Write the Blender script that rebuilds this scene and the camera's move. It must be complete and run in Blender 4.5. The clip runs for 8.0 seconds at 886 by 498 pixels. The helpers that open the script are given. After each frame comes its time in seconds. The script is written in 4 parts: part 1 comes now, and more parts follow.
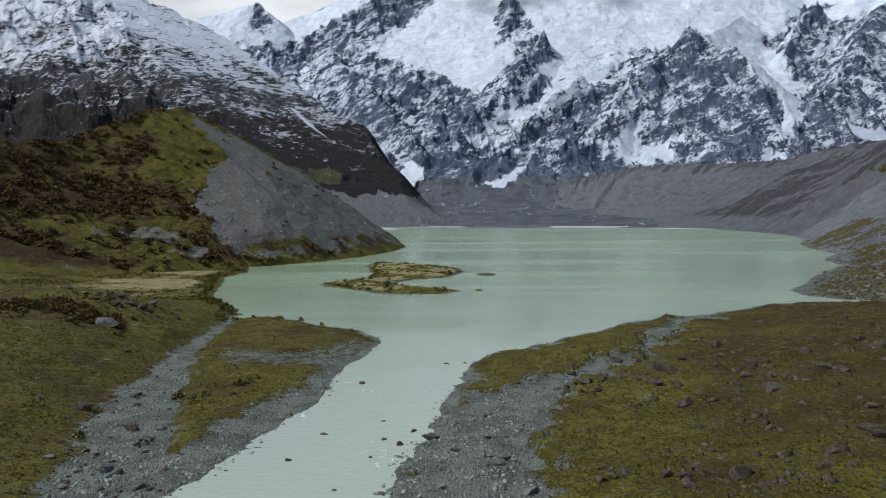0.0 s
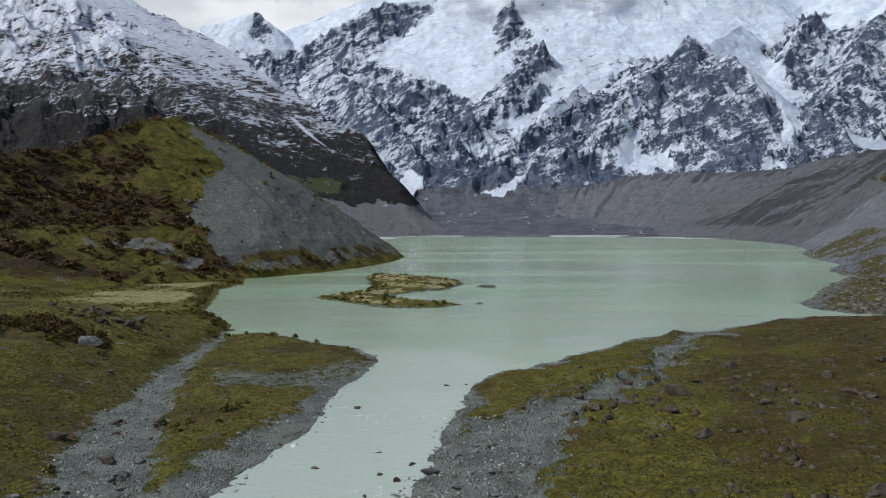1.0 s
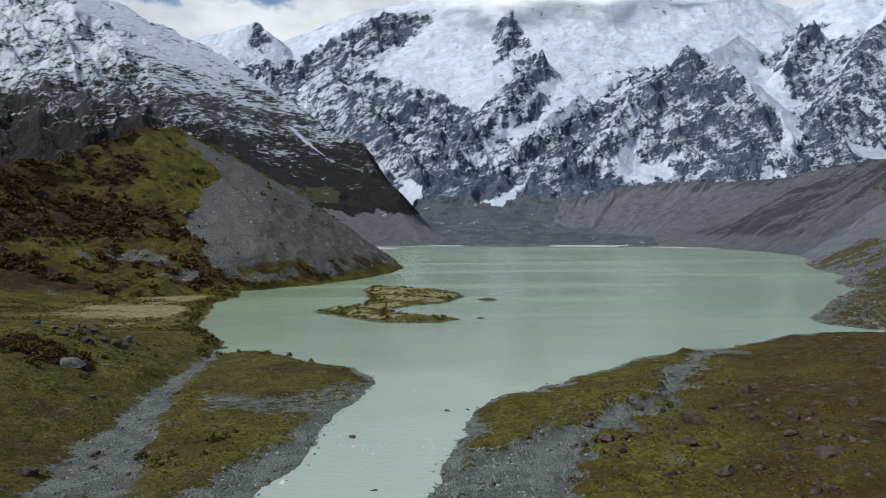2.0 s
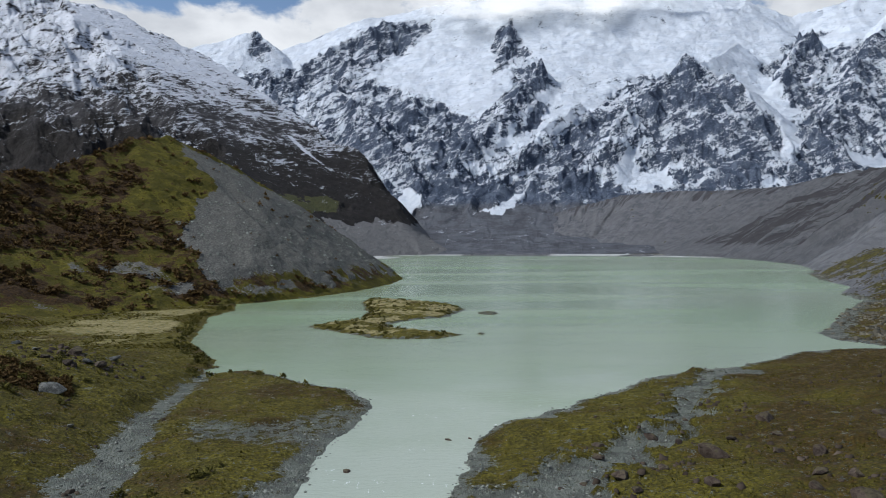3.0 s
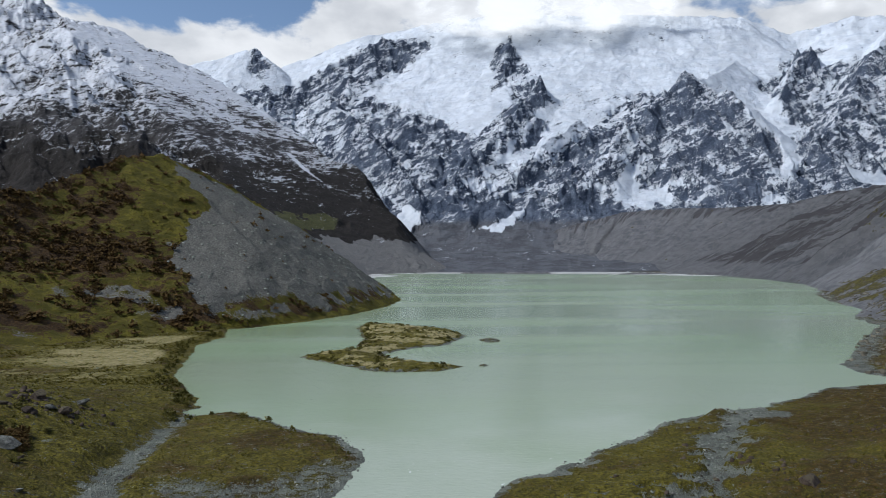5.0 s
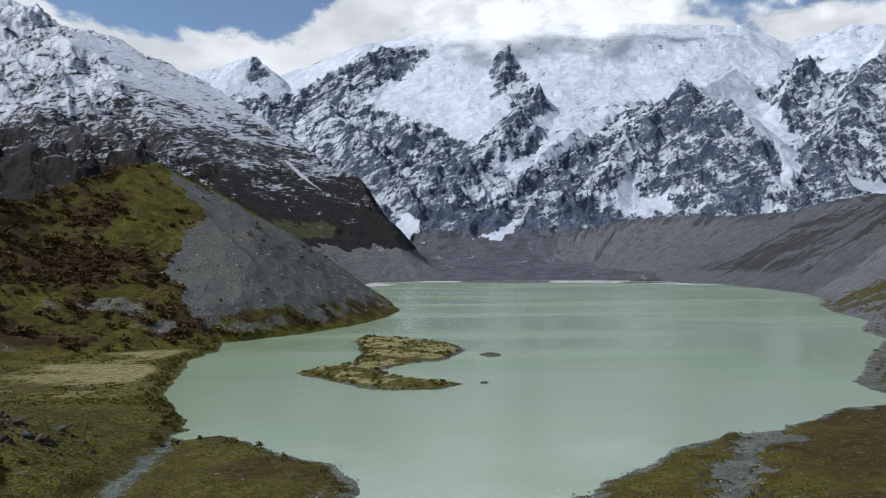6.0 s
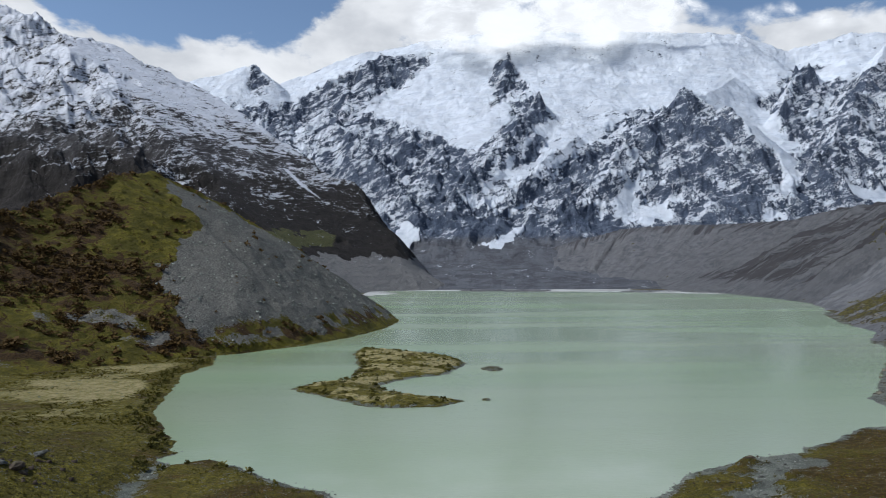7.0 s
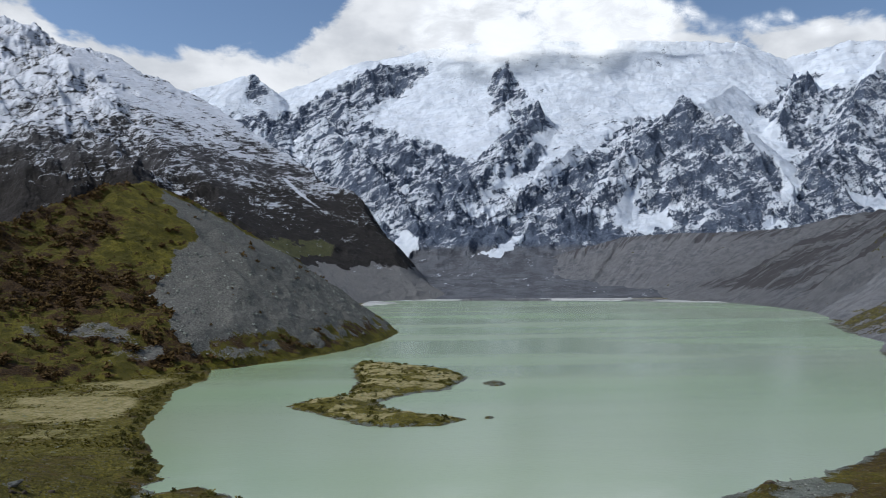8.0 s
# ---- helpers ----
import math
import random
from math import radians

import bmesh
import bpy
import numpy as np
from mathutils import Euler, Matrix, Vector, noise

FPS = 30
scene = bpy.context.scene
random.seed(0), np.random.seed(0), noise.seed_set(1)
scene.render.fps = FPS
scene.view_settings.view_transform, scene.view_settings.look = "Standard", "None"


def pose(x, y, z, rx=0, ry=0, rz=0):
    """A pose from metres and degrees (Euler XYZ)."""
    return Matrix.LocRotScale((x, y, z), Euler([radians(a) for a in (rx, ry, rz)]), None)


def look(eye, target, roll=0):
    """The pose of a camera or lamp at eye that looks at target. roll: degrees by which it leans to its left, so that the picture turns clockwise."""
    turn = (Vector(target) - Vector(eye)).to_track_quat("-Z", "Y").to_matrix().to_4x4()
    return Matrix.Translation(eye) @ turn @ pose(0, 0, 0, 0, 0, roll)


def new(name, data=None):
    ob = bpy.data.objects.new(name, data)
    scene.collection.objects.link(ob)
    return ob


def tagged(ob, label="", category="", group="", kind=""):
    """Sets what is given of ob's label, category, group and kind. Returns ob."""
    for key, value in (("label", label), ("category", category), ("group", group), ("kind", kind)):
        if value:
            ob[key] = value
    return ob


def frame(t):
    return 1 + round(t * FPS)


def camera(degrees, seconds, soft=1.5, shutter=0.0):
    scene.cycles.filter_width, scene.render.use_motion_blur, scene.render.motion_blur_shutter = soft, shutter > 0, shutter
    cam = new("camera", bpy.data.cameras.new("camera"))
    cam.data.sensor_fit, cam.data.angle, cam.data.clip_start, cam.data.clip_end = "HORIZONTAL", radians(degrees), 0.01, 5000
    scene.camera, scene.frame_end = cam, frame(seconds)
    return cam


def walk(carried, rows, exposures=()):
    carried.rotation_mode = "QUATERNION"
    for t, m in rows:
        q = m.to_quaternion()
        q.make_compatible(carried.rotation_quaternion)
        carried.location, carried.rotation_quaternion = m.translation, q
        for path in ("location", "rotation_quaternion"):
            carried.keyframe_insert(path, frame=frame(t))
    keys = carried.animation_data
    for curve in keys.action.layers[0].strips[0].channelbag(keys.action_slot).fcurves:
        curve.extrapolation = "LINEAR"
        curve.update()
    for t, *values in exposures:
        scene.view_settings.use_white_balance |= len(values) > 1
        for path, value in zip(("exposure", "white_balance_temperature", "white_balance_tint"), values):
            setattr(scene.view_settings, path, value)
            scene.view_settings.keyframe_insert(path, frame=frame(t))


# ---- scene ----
cam = camera(60.8, 8.0, soft=0.5)
PATH = [
    (0, (0.297, 0.67, 31.613), (0.331, 2.667, 31.516), -0.1),
    (0.5, (0.29, 4.386, 32.078), (0.325, 6.384, 31.992), -0.1),
    (1, (0.279, 8.343, 32.648), (0.315, 10.341, 32.574), -0.1),
    (1.5, (0.25, 12.094, 33.217), (0.287, 14.092, 33.155), -0.1),
    (3, (0.193, 23.932, 35.672), (0.233, 25.932, 35.644), -0.2),
    (3.5, (0.166, 27.726, 36.452), (0.207, 29.726, 36.434), -0.2),
    (4, (0.119, 31.564, 37.318), (0.161, 33.563, 37.312), -0.2),
    (4.5, (0.229, 35.319, 38.109), (0.271, 37.318, 38.114), -0.2),
    (6, (0.281, 47.419, 41.122), (0.326, 49.418, 41.157), -0.2),
    (6.5, (0.246, 51.539, 41.829), (0.292, 53.538, 41.875), -0.2),
    (7, (0.208, 55.935, 42.614), (0.254, 57.933, 42.67), -0.2),
    (7.5, (0.053, 60.315, 43.295), (0.1, 62.313, 43.362), -0.3),
    (8, (0.009, 64.846, 43.937), (0.057, 66.843, 44.016), -0.4),
]
walk(cam, [(t, look(eye, target, roll)) for t, eye, target, roll in PATH], [(0, 0.47, 6200, 10)])

# ---- world and sun ----
SUN_AZ, SUN_EL = -96.0, 50.0          # degrees: from straight up the valley, clockwise, and above the horizon

world = bpy.data.worlds.new("sky")
scene.world = world
world.use_nodes = True


class Nodes:
    """A small helper to write node trees line by line."""

    def __init__(self, tree):
        self.tree = tree
        tree.nodes.clear()

    def add(self, kind):
        return self.tree.nodes.new(kind)

    def put(self, socket, value):
        if isinstance(value, bpy.types.NodeSocket):
            self.tree.links.new(value, socket)
        elif value is not None:
            if socket.type == "RGBA" and len(value) == 3:
                value = (*value, 1)
            socket.default_value = value

    def math(self, op, a, b=None, c=None, clamp=False):
        n = self.add("ShaderNodeMath")
        n.operation, n.use_clamp = op, clamp
        for i, v in enumerate((a, b, c)):
            self.put(n.inputs[i], v)
        return n.outputs[0]

    def vmath(self, op, a, b=None):
        n = self.add("ShaderNodeVectorMath")
        n.operation = op
        self.put(n.inputs[0], a)
        self.put(n.inputs[1], b)
        return n.outputs[0]

    def step(self, x, lo, hi):
        n = self.add("ShaderNodeMapRange")
        n.interpolation_type = "SMOOTHSTEP"
        self.put(n.inputs[0], x)
        n.inputs[1].default_value, n.inputs[2].default_value = lo, hi
        return n.outputs[0]

    def lin(self, x, a, b, c, d):
        n = self.add("ShaderNodeMapRange")
        self.put(n.inputs[0], x)
        for i, v in enumerate((a, b, c, d)):
            n.inputs[1 + i].default_value = v
        return n.outputs[0]

    def noise(self, vector, scale, detail=6, rough=0.55, distort=0.0, spread=1.9):
        """Fractal noise about 0.5; spread widens its range."""
        n = self.add("ShaderNodeTexNoise")
        self.put(n.inputs["Vector"], vector)
        n.inputs["Scale"].default_value, n.inputs["Detail"].default_value = scale, detail
        n.inputs["Roughness"].default_value, n.inputs["Distortion"].default_value = rough, distort
        return n.outputs[0] if spread == 1 else self.math("MULTIPLY_ADD", n.outputs[0], spread, 0.5 - 0.5 * spread)

    def voronoi(self, vector, scale, feature="F1", out="Distance"):
        n = self.add("ShaderNodeTexVoronoi")
        n.feature = feature
        self.put(n.inputs["Vector"], vector)
        n.inputs["Scale"].default_value = scale
        return n.outputs[out]

    def mix(self, f, a, b):
        n = self.add("ShaderNodeMix")
        n.data_type = "RGBA"
        self.put(n.inputs[0], f)
        self.put(n.inputs[6], a)
        self.put(n.inputs[7], b)
        return n.outputs[2]

    def attr(self, name):
        n = self.add("ShaderNodeAttribute")
        n.attribute_name = name
        return n.outputs["Fac"]

    def bump(self, height, distance, strength=1.0, normal=None):
        n = self.add("ShaderNodeBump")
        n.inputs["Distance"].default_value = distance
        self.put(n.inputs["Strength"], strength)
        self.put(n.inputs["Height"], height)
        self.put(n.inputs["Normal"], normal)
        return n.outputs[0]


def build_sky():
    n = Nodes(world.node_tree)
    sky = n.add("ShaderNodeTexSky")
    sky.sky_type, sky.sun_disc, sky.altitude = "NISHITA", False, 900.0
    sky.sun_elevation, sky.sun_rotation = radians(SUN_EL), radians(SUN_AZ)
    sky.air_density, sky.dust_density, sky.ozone_density = 1.0, 0.6, 1.2
    way = n.add("ShaderNodeTexCoord").outputs["Generated"]
    sep = n.add("ShaderNodeSeparateXYZ")
    n.put(sep.inputs[0], way)
    x, y, z = sep.outputs
    flat = n.math("SQRT", n.math("ADD", n.math("MULTIPLY", x, x), n.math("MULTIPLY", y, y)))
    elev = n.math("DIVIDE", z, flat)                     # tangent of the elevation
    az = n.math("ARCTAN2", x, y)                         # 0 up the valley, positive to the right
    # cumulus: broken cover everywhere, thicker low over the mountains
    comb = n.add("ShaderNodeCombineXYZ")
    n.put(comb.inputs[0], az)
    n.put(comb.inputs[1], n.math("MULTIPLY", elev, 1.7))
    big = n.noise(comb.outputs[0], 3.1, 3, 0.5, 0.0, 1)
    fine = n.noise(comb.outputs[0], 11.0, 8, 0.6, 0.25, 1)
    low = n.math("SUBTRACT", 1.0, n.step(elev, 0.20, 0.50))
    # the top of the bank over the range rises towards the middle of it
    bank_top = n.math("ADD", 0.305, n.math("MULTIPLY", n.step(n.math("ABSOLUTE", n.math("SUBTRACT", az, 0.10)), 0.30, 0.14), 0.11))
    under = n.step(n.math("SUBTRACT", bank_top, elev), -0.035, 0.035)
    cover = n.math("ADD", n.math("MULTIPLY", big, 0.35), n.math("MULTIPLY", fine, 0.65))
    cover = n.math("ADD", cover, n.math("MULTIPLY", n.math("SUBTRACT", under, 0.5), 0.34))
    cover = n.math("ADD", cover, n.math("MULTIPLY", low, 0.02))
    # extra cover overhead, out of view, added to whiten the light below
    cover = n.math("ADD", cover, n.math("MULTIPLY", n.step(elev, 0.45, 1.0), 0.14))
    cover = n.math("ADD", cover, n.math("MULTIPLY", n.math("MULTIPLY", n.step(az, -0.44, -0.49), n.step(az, -0.72, -0.60)), 0.14))
    mask = n.step(cover, 0.50, 0.62)
    shade = n.noise(comb.outputs[0], 6.0, 6, 0.55, 0.1, 1)
    cloud = n.mix(n.step(shade, 0.35, 0.65), (0.62, 0.64, 0.67), (0.90, 0.91, 0.92))
    bg_sky, bg_cloud, mixer, out = n.add("ShaderNodeBackground"), n.add("ShaderNodeBackground"), n.add("ShaderNodeMixShader"), n.add("ShaderNodeOutputWorld")
    n.put(bg_sky.inputs[0], sky.outputs[0])
    bg_sky.inputs[1].default_value = 0.075
    n.put(bg_cloud.inputs[0], cloud)
    bg_cloud.inputs[1].default_value = 0.70
    n.put(mixer.inputs[0], mask)
    n.put(mixer.inputs[1], bg_sky.outputs[0])
    n.put(mixer.inputs[2], bg_cloud.outputs[0])
    n.put(out.inputs[0], mixer.outputs[0])


build_sky()
sun = new("sun", bpy.data.lights.new("sun", "SUN"))
sun.data.energy, sun.data.angle, sun.data.color = 2.9, radians(7), (1.0, 0.975, 0.94)
_sa, _se = radians(SUN_AZ), radians(SUN_EL)
sun.matrix_world = look((0, 0, 0), (-math.sin(_sa) * math.cos(_se), -math.cos(_sa) * math.cos(_se), -math.sin(_se)))
sun.location = (-300, 200, 900)

# ---- the shape of the land ----
PERM = np.random.RandomState(7).permutation(256)
PERM = np.concatenate([PERM, PERM, PERM])


def perlin(x, y, seed=0):
    """Gradient noise of the plane, about -1 to 1."""
    xi, yi = np.floor(x).astype(np.int64), np.floor(y).astype(np.int64)
    xf, yf = x - xi, y - yi
    xi, yi = xi & 255, yi & 255
    u, v = xf * xf * xf * (xf * (xf * 6 - 15) + 10), yf * yf * yf * (yf * (yf * 6 - 15) + 10)

    def corner(i, j):
        h = PERM[PERM[(xi + i) & 255] + ((yi + j + seed * 37) & 255)] * (2 * np.pi / 256)
        return np.cos(h) * (xf - i) + np.sin(h) * (yf - j)
    a, b, c, d = corner(0, 0), corner(1, 0), corner(0, 1), corner(1, 1)
    return 1.5 * ((a + u * (b - a)) * (1 - v) + (c + u * (d - c)) * v)


def fbm(x, y, size, octaves=5, gain=0.5, seed=0):
    total, amp, f = 0.0, 1.0, 1.0 / size
    for i in range(octaves):
        total = total + amp * perlin(x * f + 17.3 * i, y * f - 9.1 * i, seed + i)
        amp, f = amp * gain, f * 2.03
    return total


def ridged(x, y, size, octaves=6, gain=0.52, seed=0):
    """Sharp crests and rounded valleys, about 0 to 1.6; fine detail gathers on the crests."""
    total, amp, f, w = 0.0, 1.0, 1.0 / size, 1.0
    for i in range(octaves):
        r = (1 - np.abs(perlin(x * f + 31.7 * i, y * f + 11.9 * i, seed + i))) ** 2
        total = total + amp * r * w
        w = np.clip(r * 1.6, 0, 1)
        amp, f = amp * gain, f * 2.05
    return total - 0.55


def smooth(x, lo, hi):
    t = np.clip((x - lo) / (hi - lo), 0, 1)
    return t * t * (3 - 2 * t)


def segments(x, y, pts, closed=False):
    """For every segment of a line: the distance, and how far along the segment the nearest point lies."""
    last = len(pts) if closed else len(pts) - 1
    for i in range(last):
        p, q = pts[i], pts[(i + 1) % len(pts)]
        dx, dy = q[0] - p[0], q[1] - p[1]
        t = np.clip(((x - p[0]) * dx + (y - p[1]) * dy) / (dx * dx + dy * dy), 0, 1)
        yield np.hypot(x - p[0] - t * dx, y - p[1] - t * dy), t, p, q


def roof(x, y, crest, slope, ease=0.0, base=0.45):
    """A ridge: crest height less a fall that starts at the slope and, with ease (metres), eases off to the base slope below."""
    best = np.full(np.shape(x), -1e4)
    for d, t, p, q in segments(x, y, crest):
        z = p[2] + t * (q[2] - p[2])
        fall = slope * d if not ease else (slope - base) * ease * (1 - np.exp(-d / ease)) + base * d
        best = np.maximum(best, z - fall)
    return best


def roof_sided(x, y, crest, front, back, end):
    """A ridge that runs from left to right: its near flank falls by front, its far flank and its end by back."""
    xs, ys = [p[0] for p in crest], [p[1] for p in crest]
    behind = smooth(y - np.interp(x, xs, ys), -30, 30)
    slope = front + (back - front) * np.maximum(behind, smooth(x, xs[-1] + end, xs[-1] + end + 150))
    best = np.full(np.shape(x), -1e4)
    for d, t, p, q in segments(x, y, crest):
        best = np.maximum(best, p[2] + t * (q[2] - p[2]) - slope * (np.sqrt(d * d + 400) - 20))
    return best


def band(x, y, line):
    """Distance to a line less its half width there (third number): below 0 inside the band."""
    best = np.full(np.shape(x), 1e4)
    for d, t, p, q in segments(x, y, line):
        best = np.minimum(best, d - (p[2] + t * (q[2] - p[2])))
    return best


def inside(x, y, loop):
    """Distance to a closed loop, positive outside and negative inside."""
    d = np.full(np.shape(x), 1e4)
    hit = np.zeros(np.shape(x), bool)
    for dist, t, p, q in segments(x, y, loop, True):
        d = np.minimum(d, dist)
        cross = (p[1] > y) != (q[1] > y)
        hit ^= cross & (x < (q[0] - p[0]) * (y - p[1]) / (q[1] - p[1] + 1e-9) + p[0])
    return np.where(hit, -d, d)


def smax(a, b, k):
    h = np.clip(0.5 + 0.5 * (a - b) / k, 0, 1)
    return b + (a - b) * h + k * h * (1 - h)


# plan of the shores, metres; the river leaves the lake towards the viewer
SHORE_EAST = [(8, -420), (-2, 30), (-4, 85), (0, 109), (4, 134), (8, 154), (15, 169), (34, 187), (54, 211), (74, 228), (88, 231), (106, 247), (116, 255), (136, 262),
              (175, 258), (150, 268), (142, 280), (146, 301), (165, 330), (187, 364), (226, 418), (243, 440), (255, 486), (303, 558), (325, 640), (376, 768), (430, 860), (474, 978), (505, 1150)]
SHORE_HEAD = [(520, 1390), (300, 1570), (120, 1630), (-20, 1650), (-110, 1560), (-112, 1450), (-100, 1300), (-85, 1150), (-75, 1000), (-65, 850), (-58, 745)]
SHORE_WEST = [(-26, 708), (-22, 694), (-28, 625), (-42, 560), (-58, 515), (-72, 484), (-93, 452), (-105, 440), (-100, 418), (-96, 400), (-101, 368), (-92, 338), (-83, 289),
              (-73, 269), (-70, 260), (-63, 248), (-58, 236)]
SPIT = [(-60, 229), (-56, 223), (-48, 228), (-32, 213), (-18, 200), (-13, 189), (-14, 170), (-18, 151), (-18, 130), (-22, 114), (-25, 100), (-29, 83), (-33, 30), (-22, -420)]
LAKE = SHORE_EAST + SHORE_HEAD + SHORE_WEST + SPIT
ISLAND = [(-48, 330), (-41, 345), (-30, 352), (-30, 395), (-37, 440), (-34, 473), (-16, 458), (2, 444), (14, 425), (19, 403), (10, 368), (-7, 353), (-17, 338), (-14, 326),
          (-1, 310), (14, 303), (4, 293), (-14, 290), (-27, 303), (-38, 316)]
# gravel: bands of x, y, half width
CHANNEL = [(-58, 229, 1.5), (-57, 200, 2), (-55, 175, 2.6), (-52, 152, 3.6), (-48.5, 130, 5.5), (-44.5, 112, 6.5), (-39.5, 98, 6), (-36, 84, 8), (-35, 20, 8)]
BAR_EAST = [(6, 20, 10), (4, 85, 9), (7, 105, 9), (13, 120, 9), (23, 134, 6), (34, 146, 4), (46, 160, 4), (56, 180, 4), (67, 205, 4), (80, 224, 8)]
BAR_SPIT = [(-43, 165, 4), (-33, 160, 7), (-22, 158, 6), (-17, 178, 4)]
BAR_WEST = [(-18, 160, 2), (-19, 145, 2), (-21, 128, 3.2), (-26, 112, 4.0), (-29, 98, 4.5), (-33, 84, 6)]
# the moraine hill's crest
HILL = [(-420, 330, 60), (-300, 430, 74), (-262, 490, 77), (-245, 525, 82), (-231, 560, 97), (-217, 592, 111), (-201, 620, 117), (-190, 632, 111), (-170, 642, 101), (-142, 660, 84), (-101, 680, 56),
        (-73, 695, 32), (-43, 706, 13), (-28, 712, 1)]


def ground_parts(x, y):
    """Height of the near land, and the shares that its materials need."""
    wob = 2.2 * fbm(x, y, 9, 4, 0.55, 3)
    lake = inside(x, y, LAKE) + 1.0 * fbm(x, y, 8, 4, 0.6, 13) + 1.2 * fbm(x, y, 26, 3, 0.5, 14)
    chan = band(x, y, CHANNEL)
    lake_w = lake
    wet = np.minimum(lake, np.where(y < 300, chan + 1.5, 1e4))
    land = np.clip(wet, 0, None)
    west = smooth(-x, 52, 62) * smooth(y, 275, 235)
    spit = smooth(x, -60, -50) * smooth(-x, 8, 14) * smooth(y, 260, 235)
    east = smooth(x, -6, 0)
    h = 0.12 + east * 0.095 * np.minimum(land, 70) + (1 - east) * 1.1 * (1 - np.exp(-land / 5.0))
    rise = 1 - np.exp(-land / 9.0)
    for cx, cy, r, a in ((-86, 196, 26, 6.5), (-84, 150, 24, 5.0), (-92, 118, 24, 5.5), (-120, 222, 34, 6.5), (-150, 150, 60, 10.0), (-78, 92, 22, 4.0)):
        h = h + west * rise * a * np.exp(-((x - cx) ** 2 + (y - cy) ** 2) / (r * r))
    far_west = smooth(-x, 150, 330) * smooth(y, 440, 300)
    h = h + far_west * 40
    grass = smooth(land, 0.5, 4)
    h = h + grass * (0.55 * fbm(x, y, 14, 4, 0.5, 1) * (0.4 + 0.9 * east + 0.8 * west) + 0.22 * fbm(x, y, 2.6, 3, 0.6, 2) + east * 1.0 * fbm(x, y, 34, 2, 0.5, 8))
    # gravel lies lower and flatter
    gw = 1.6 * fbm(x, y, 6, 4, 0.6, 5)
    bars = np.minimum(band(x, y, BAR_EAST) + 1.6 * gw, band(x, y, BAR_WEST)) + 1.5 * gw
    edge = lake - 1.5 * smooth(x, -62, -40) + 1.2 * smooth(-x, 55, 65) - 2.0 * smooth(x, -62, -50) * smooth(perlin(x / 19.0, y / 19.0, 4), -0.2, 0.6) * (y < 330) + 0.7 * gw
    bare = np.minimum(np.minimum(bars, chan + 0.8 * gw), edge)
    thin = 0.62 * smooth(-band(x, y, BAR_SPIT) - 2.0 * gw, -3.0, 2.5)
    gravel = np.maximum(smooth(-bare, -1.4, 1.4), thin) * (y < 460)
    stones = np.maximum(fbm(x, y, 1.1, 2, 0.6, 9), 0) * 0.14
    h = h * (1 - 0.55 * gravel) + gravel * (stones + 0.1 * fbm(x, y, 7, 3, 0.5, 11))
    h = np.where(chan < 3, np.minimum(h, 0.18 + 0.5 * np.clip(chan, 0, 3) + 0.13 * fbm(x, y, 3, 3, 0.6, 6)), h)
    bed = -0.06 + 0.22 * lake_w + 0.06 * fbm(x, y, 4, 3, 0.6, 12)
    h = np.where(lake_w < 0, np.maximum(np.minimum(bed, 0.25), -6), np.maximum(h, 0.02 + 0.12 * np.minimum(lake_w, 1)))
    return h, lake, gravel, west, spit, east


def hill_height(x, y):
    """The old moraine ridge that ends at the lake in a scree face."""
    wx, wy = x + 5 * fbm(x, y, 60, 3, 0.5, 21), y + 5 * fbm(x, y, 60, 3, 0.5, 22)
    h = roof(wx, wy, HILL, 0.68, 150.0, 0.40)
    h = smax(h, roof(wx, wy, [(-330, 300, 24), (-230, 400, 30), (-170, 440, 22), (-135, 450, 12)], 0.38), 6)
    return h


def head_height(x, y):
    """Debris at the head of the lake and the rising valley behind."""
    return 0.12 * (y - 1660) + 5 * ridged(x, y, 140, 4, 0.5, 31) * smooth(y, 1640, 1800) - 1.5


MAIN_CREST = [(-2600, 4300, 1150), (-1500, 4450, 1120), (-1171, 4400, 1171), (-1042, 4400, 1225), (-945, 4400, 1200), (-867, 4500, 1140), (-635, 4500, 1230), (-364, 4450, 1316), (33, 4400, 1375), (462, 4400, 1430),
              (1090, 4400, 1430), (1857, 4400, 1425), (2107, 4350, 1310), (2413, 4250, 1385), (2800, 4100, 1330), (3300, 3900, 1400)]
PEAK_SPURS = [  # slope, crest
    (0.85, [(1589, 3850, 1030), (1282, 3500, 850), (1115, 3220, 788), (1061, 3100, 772)]),
    (0.95, [(1061, 3100, 772), (1020, 2900, 561), (975, 2740, 410), (912, 2430, 205)]),
    (0.80, [(1061, 3100, 772), (923, 3000, 652), (749, 2820, 510), (567, 2580, 341), (376, 2310, 157)]),
    (0.90, [(1061, 3100, 772), (1183, 3000, 703), (1204, 2800, 517), (1240, 2600, 370)]),
    (0.80, [(2440, 3950, 1231), (2051, 3500, 934), (1701, 3080, 627), (1401, 2700, 423), (1390, 2540, 314), (1394, 2420, 241)]),
]
SIDE_SPURS = [
    (1.00, [(1979, 3900, 1097), (1803, 3700, 958), (1624, 3450, 778)]),
    (0.95, [(32, 4330, 1314), (-338, 4150, 1173), (-563, 4000, 1021), (-701, 3800, 830)]),
    (0.80, [(527, 3560, 844), (347, 3150, 609), (180, 2760, 395), (69, 2470, 240)]),
    (0.80, [(-377, 3400, 669), (-199, 2980, 469), (-59, 2580, 278), (-11, 2310, 151)]),
    (0.80, [(610, 3120, 591), (360, 2740, 371), (189, 2400, 207), (111, 2260, 123)]),
    (1.00, [(431, 4050, 1175), (400, 3900, 1039), (377, 3750, 902)]),
]


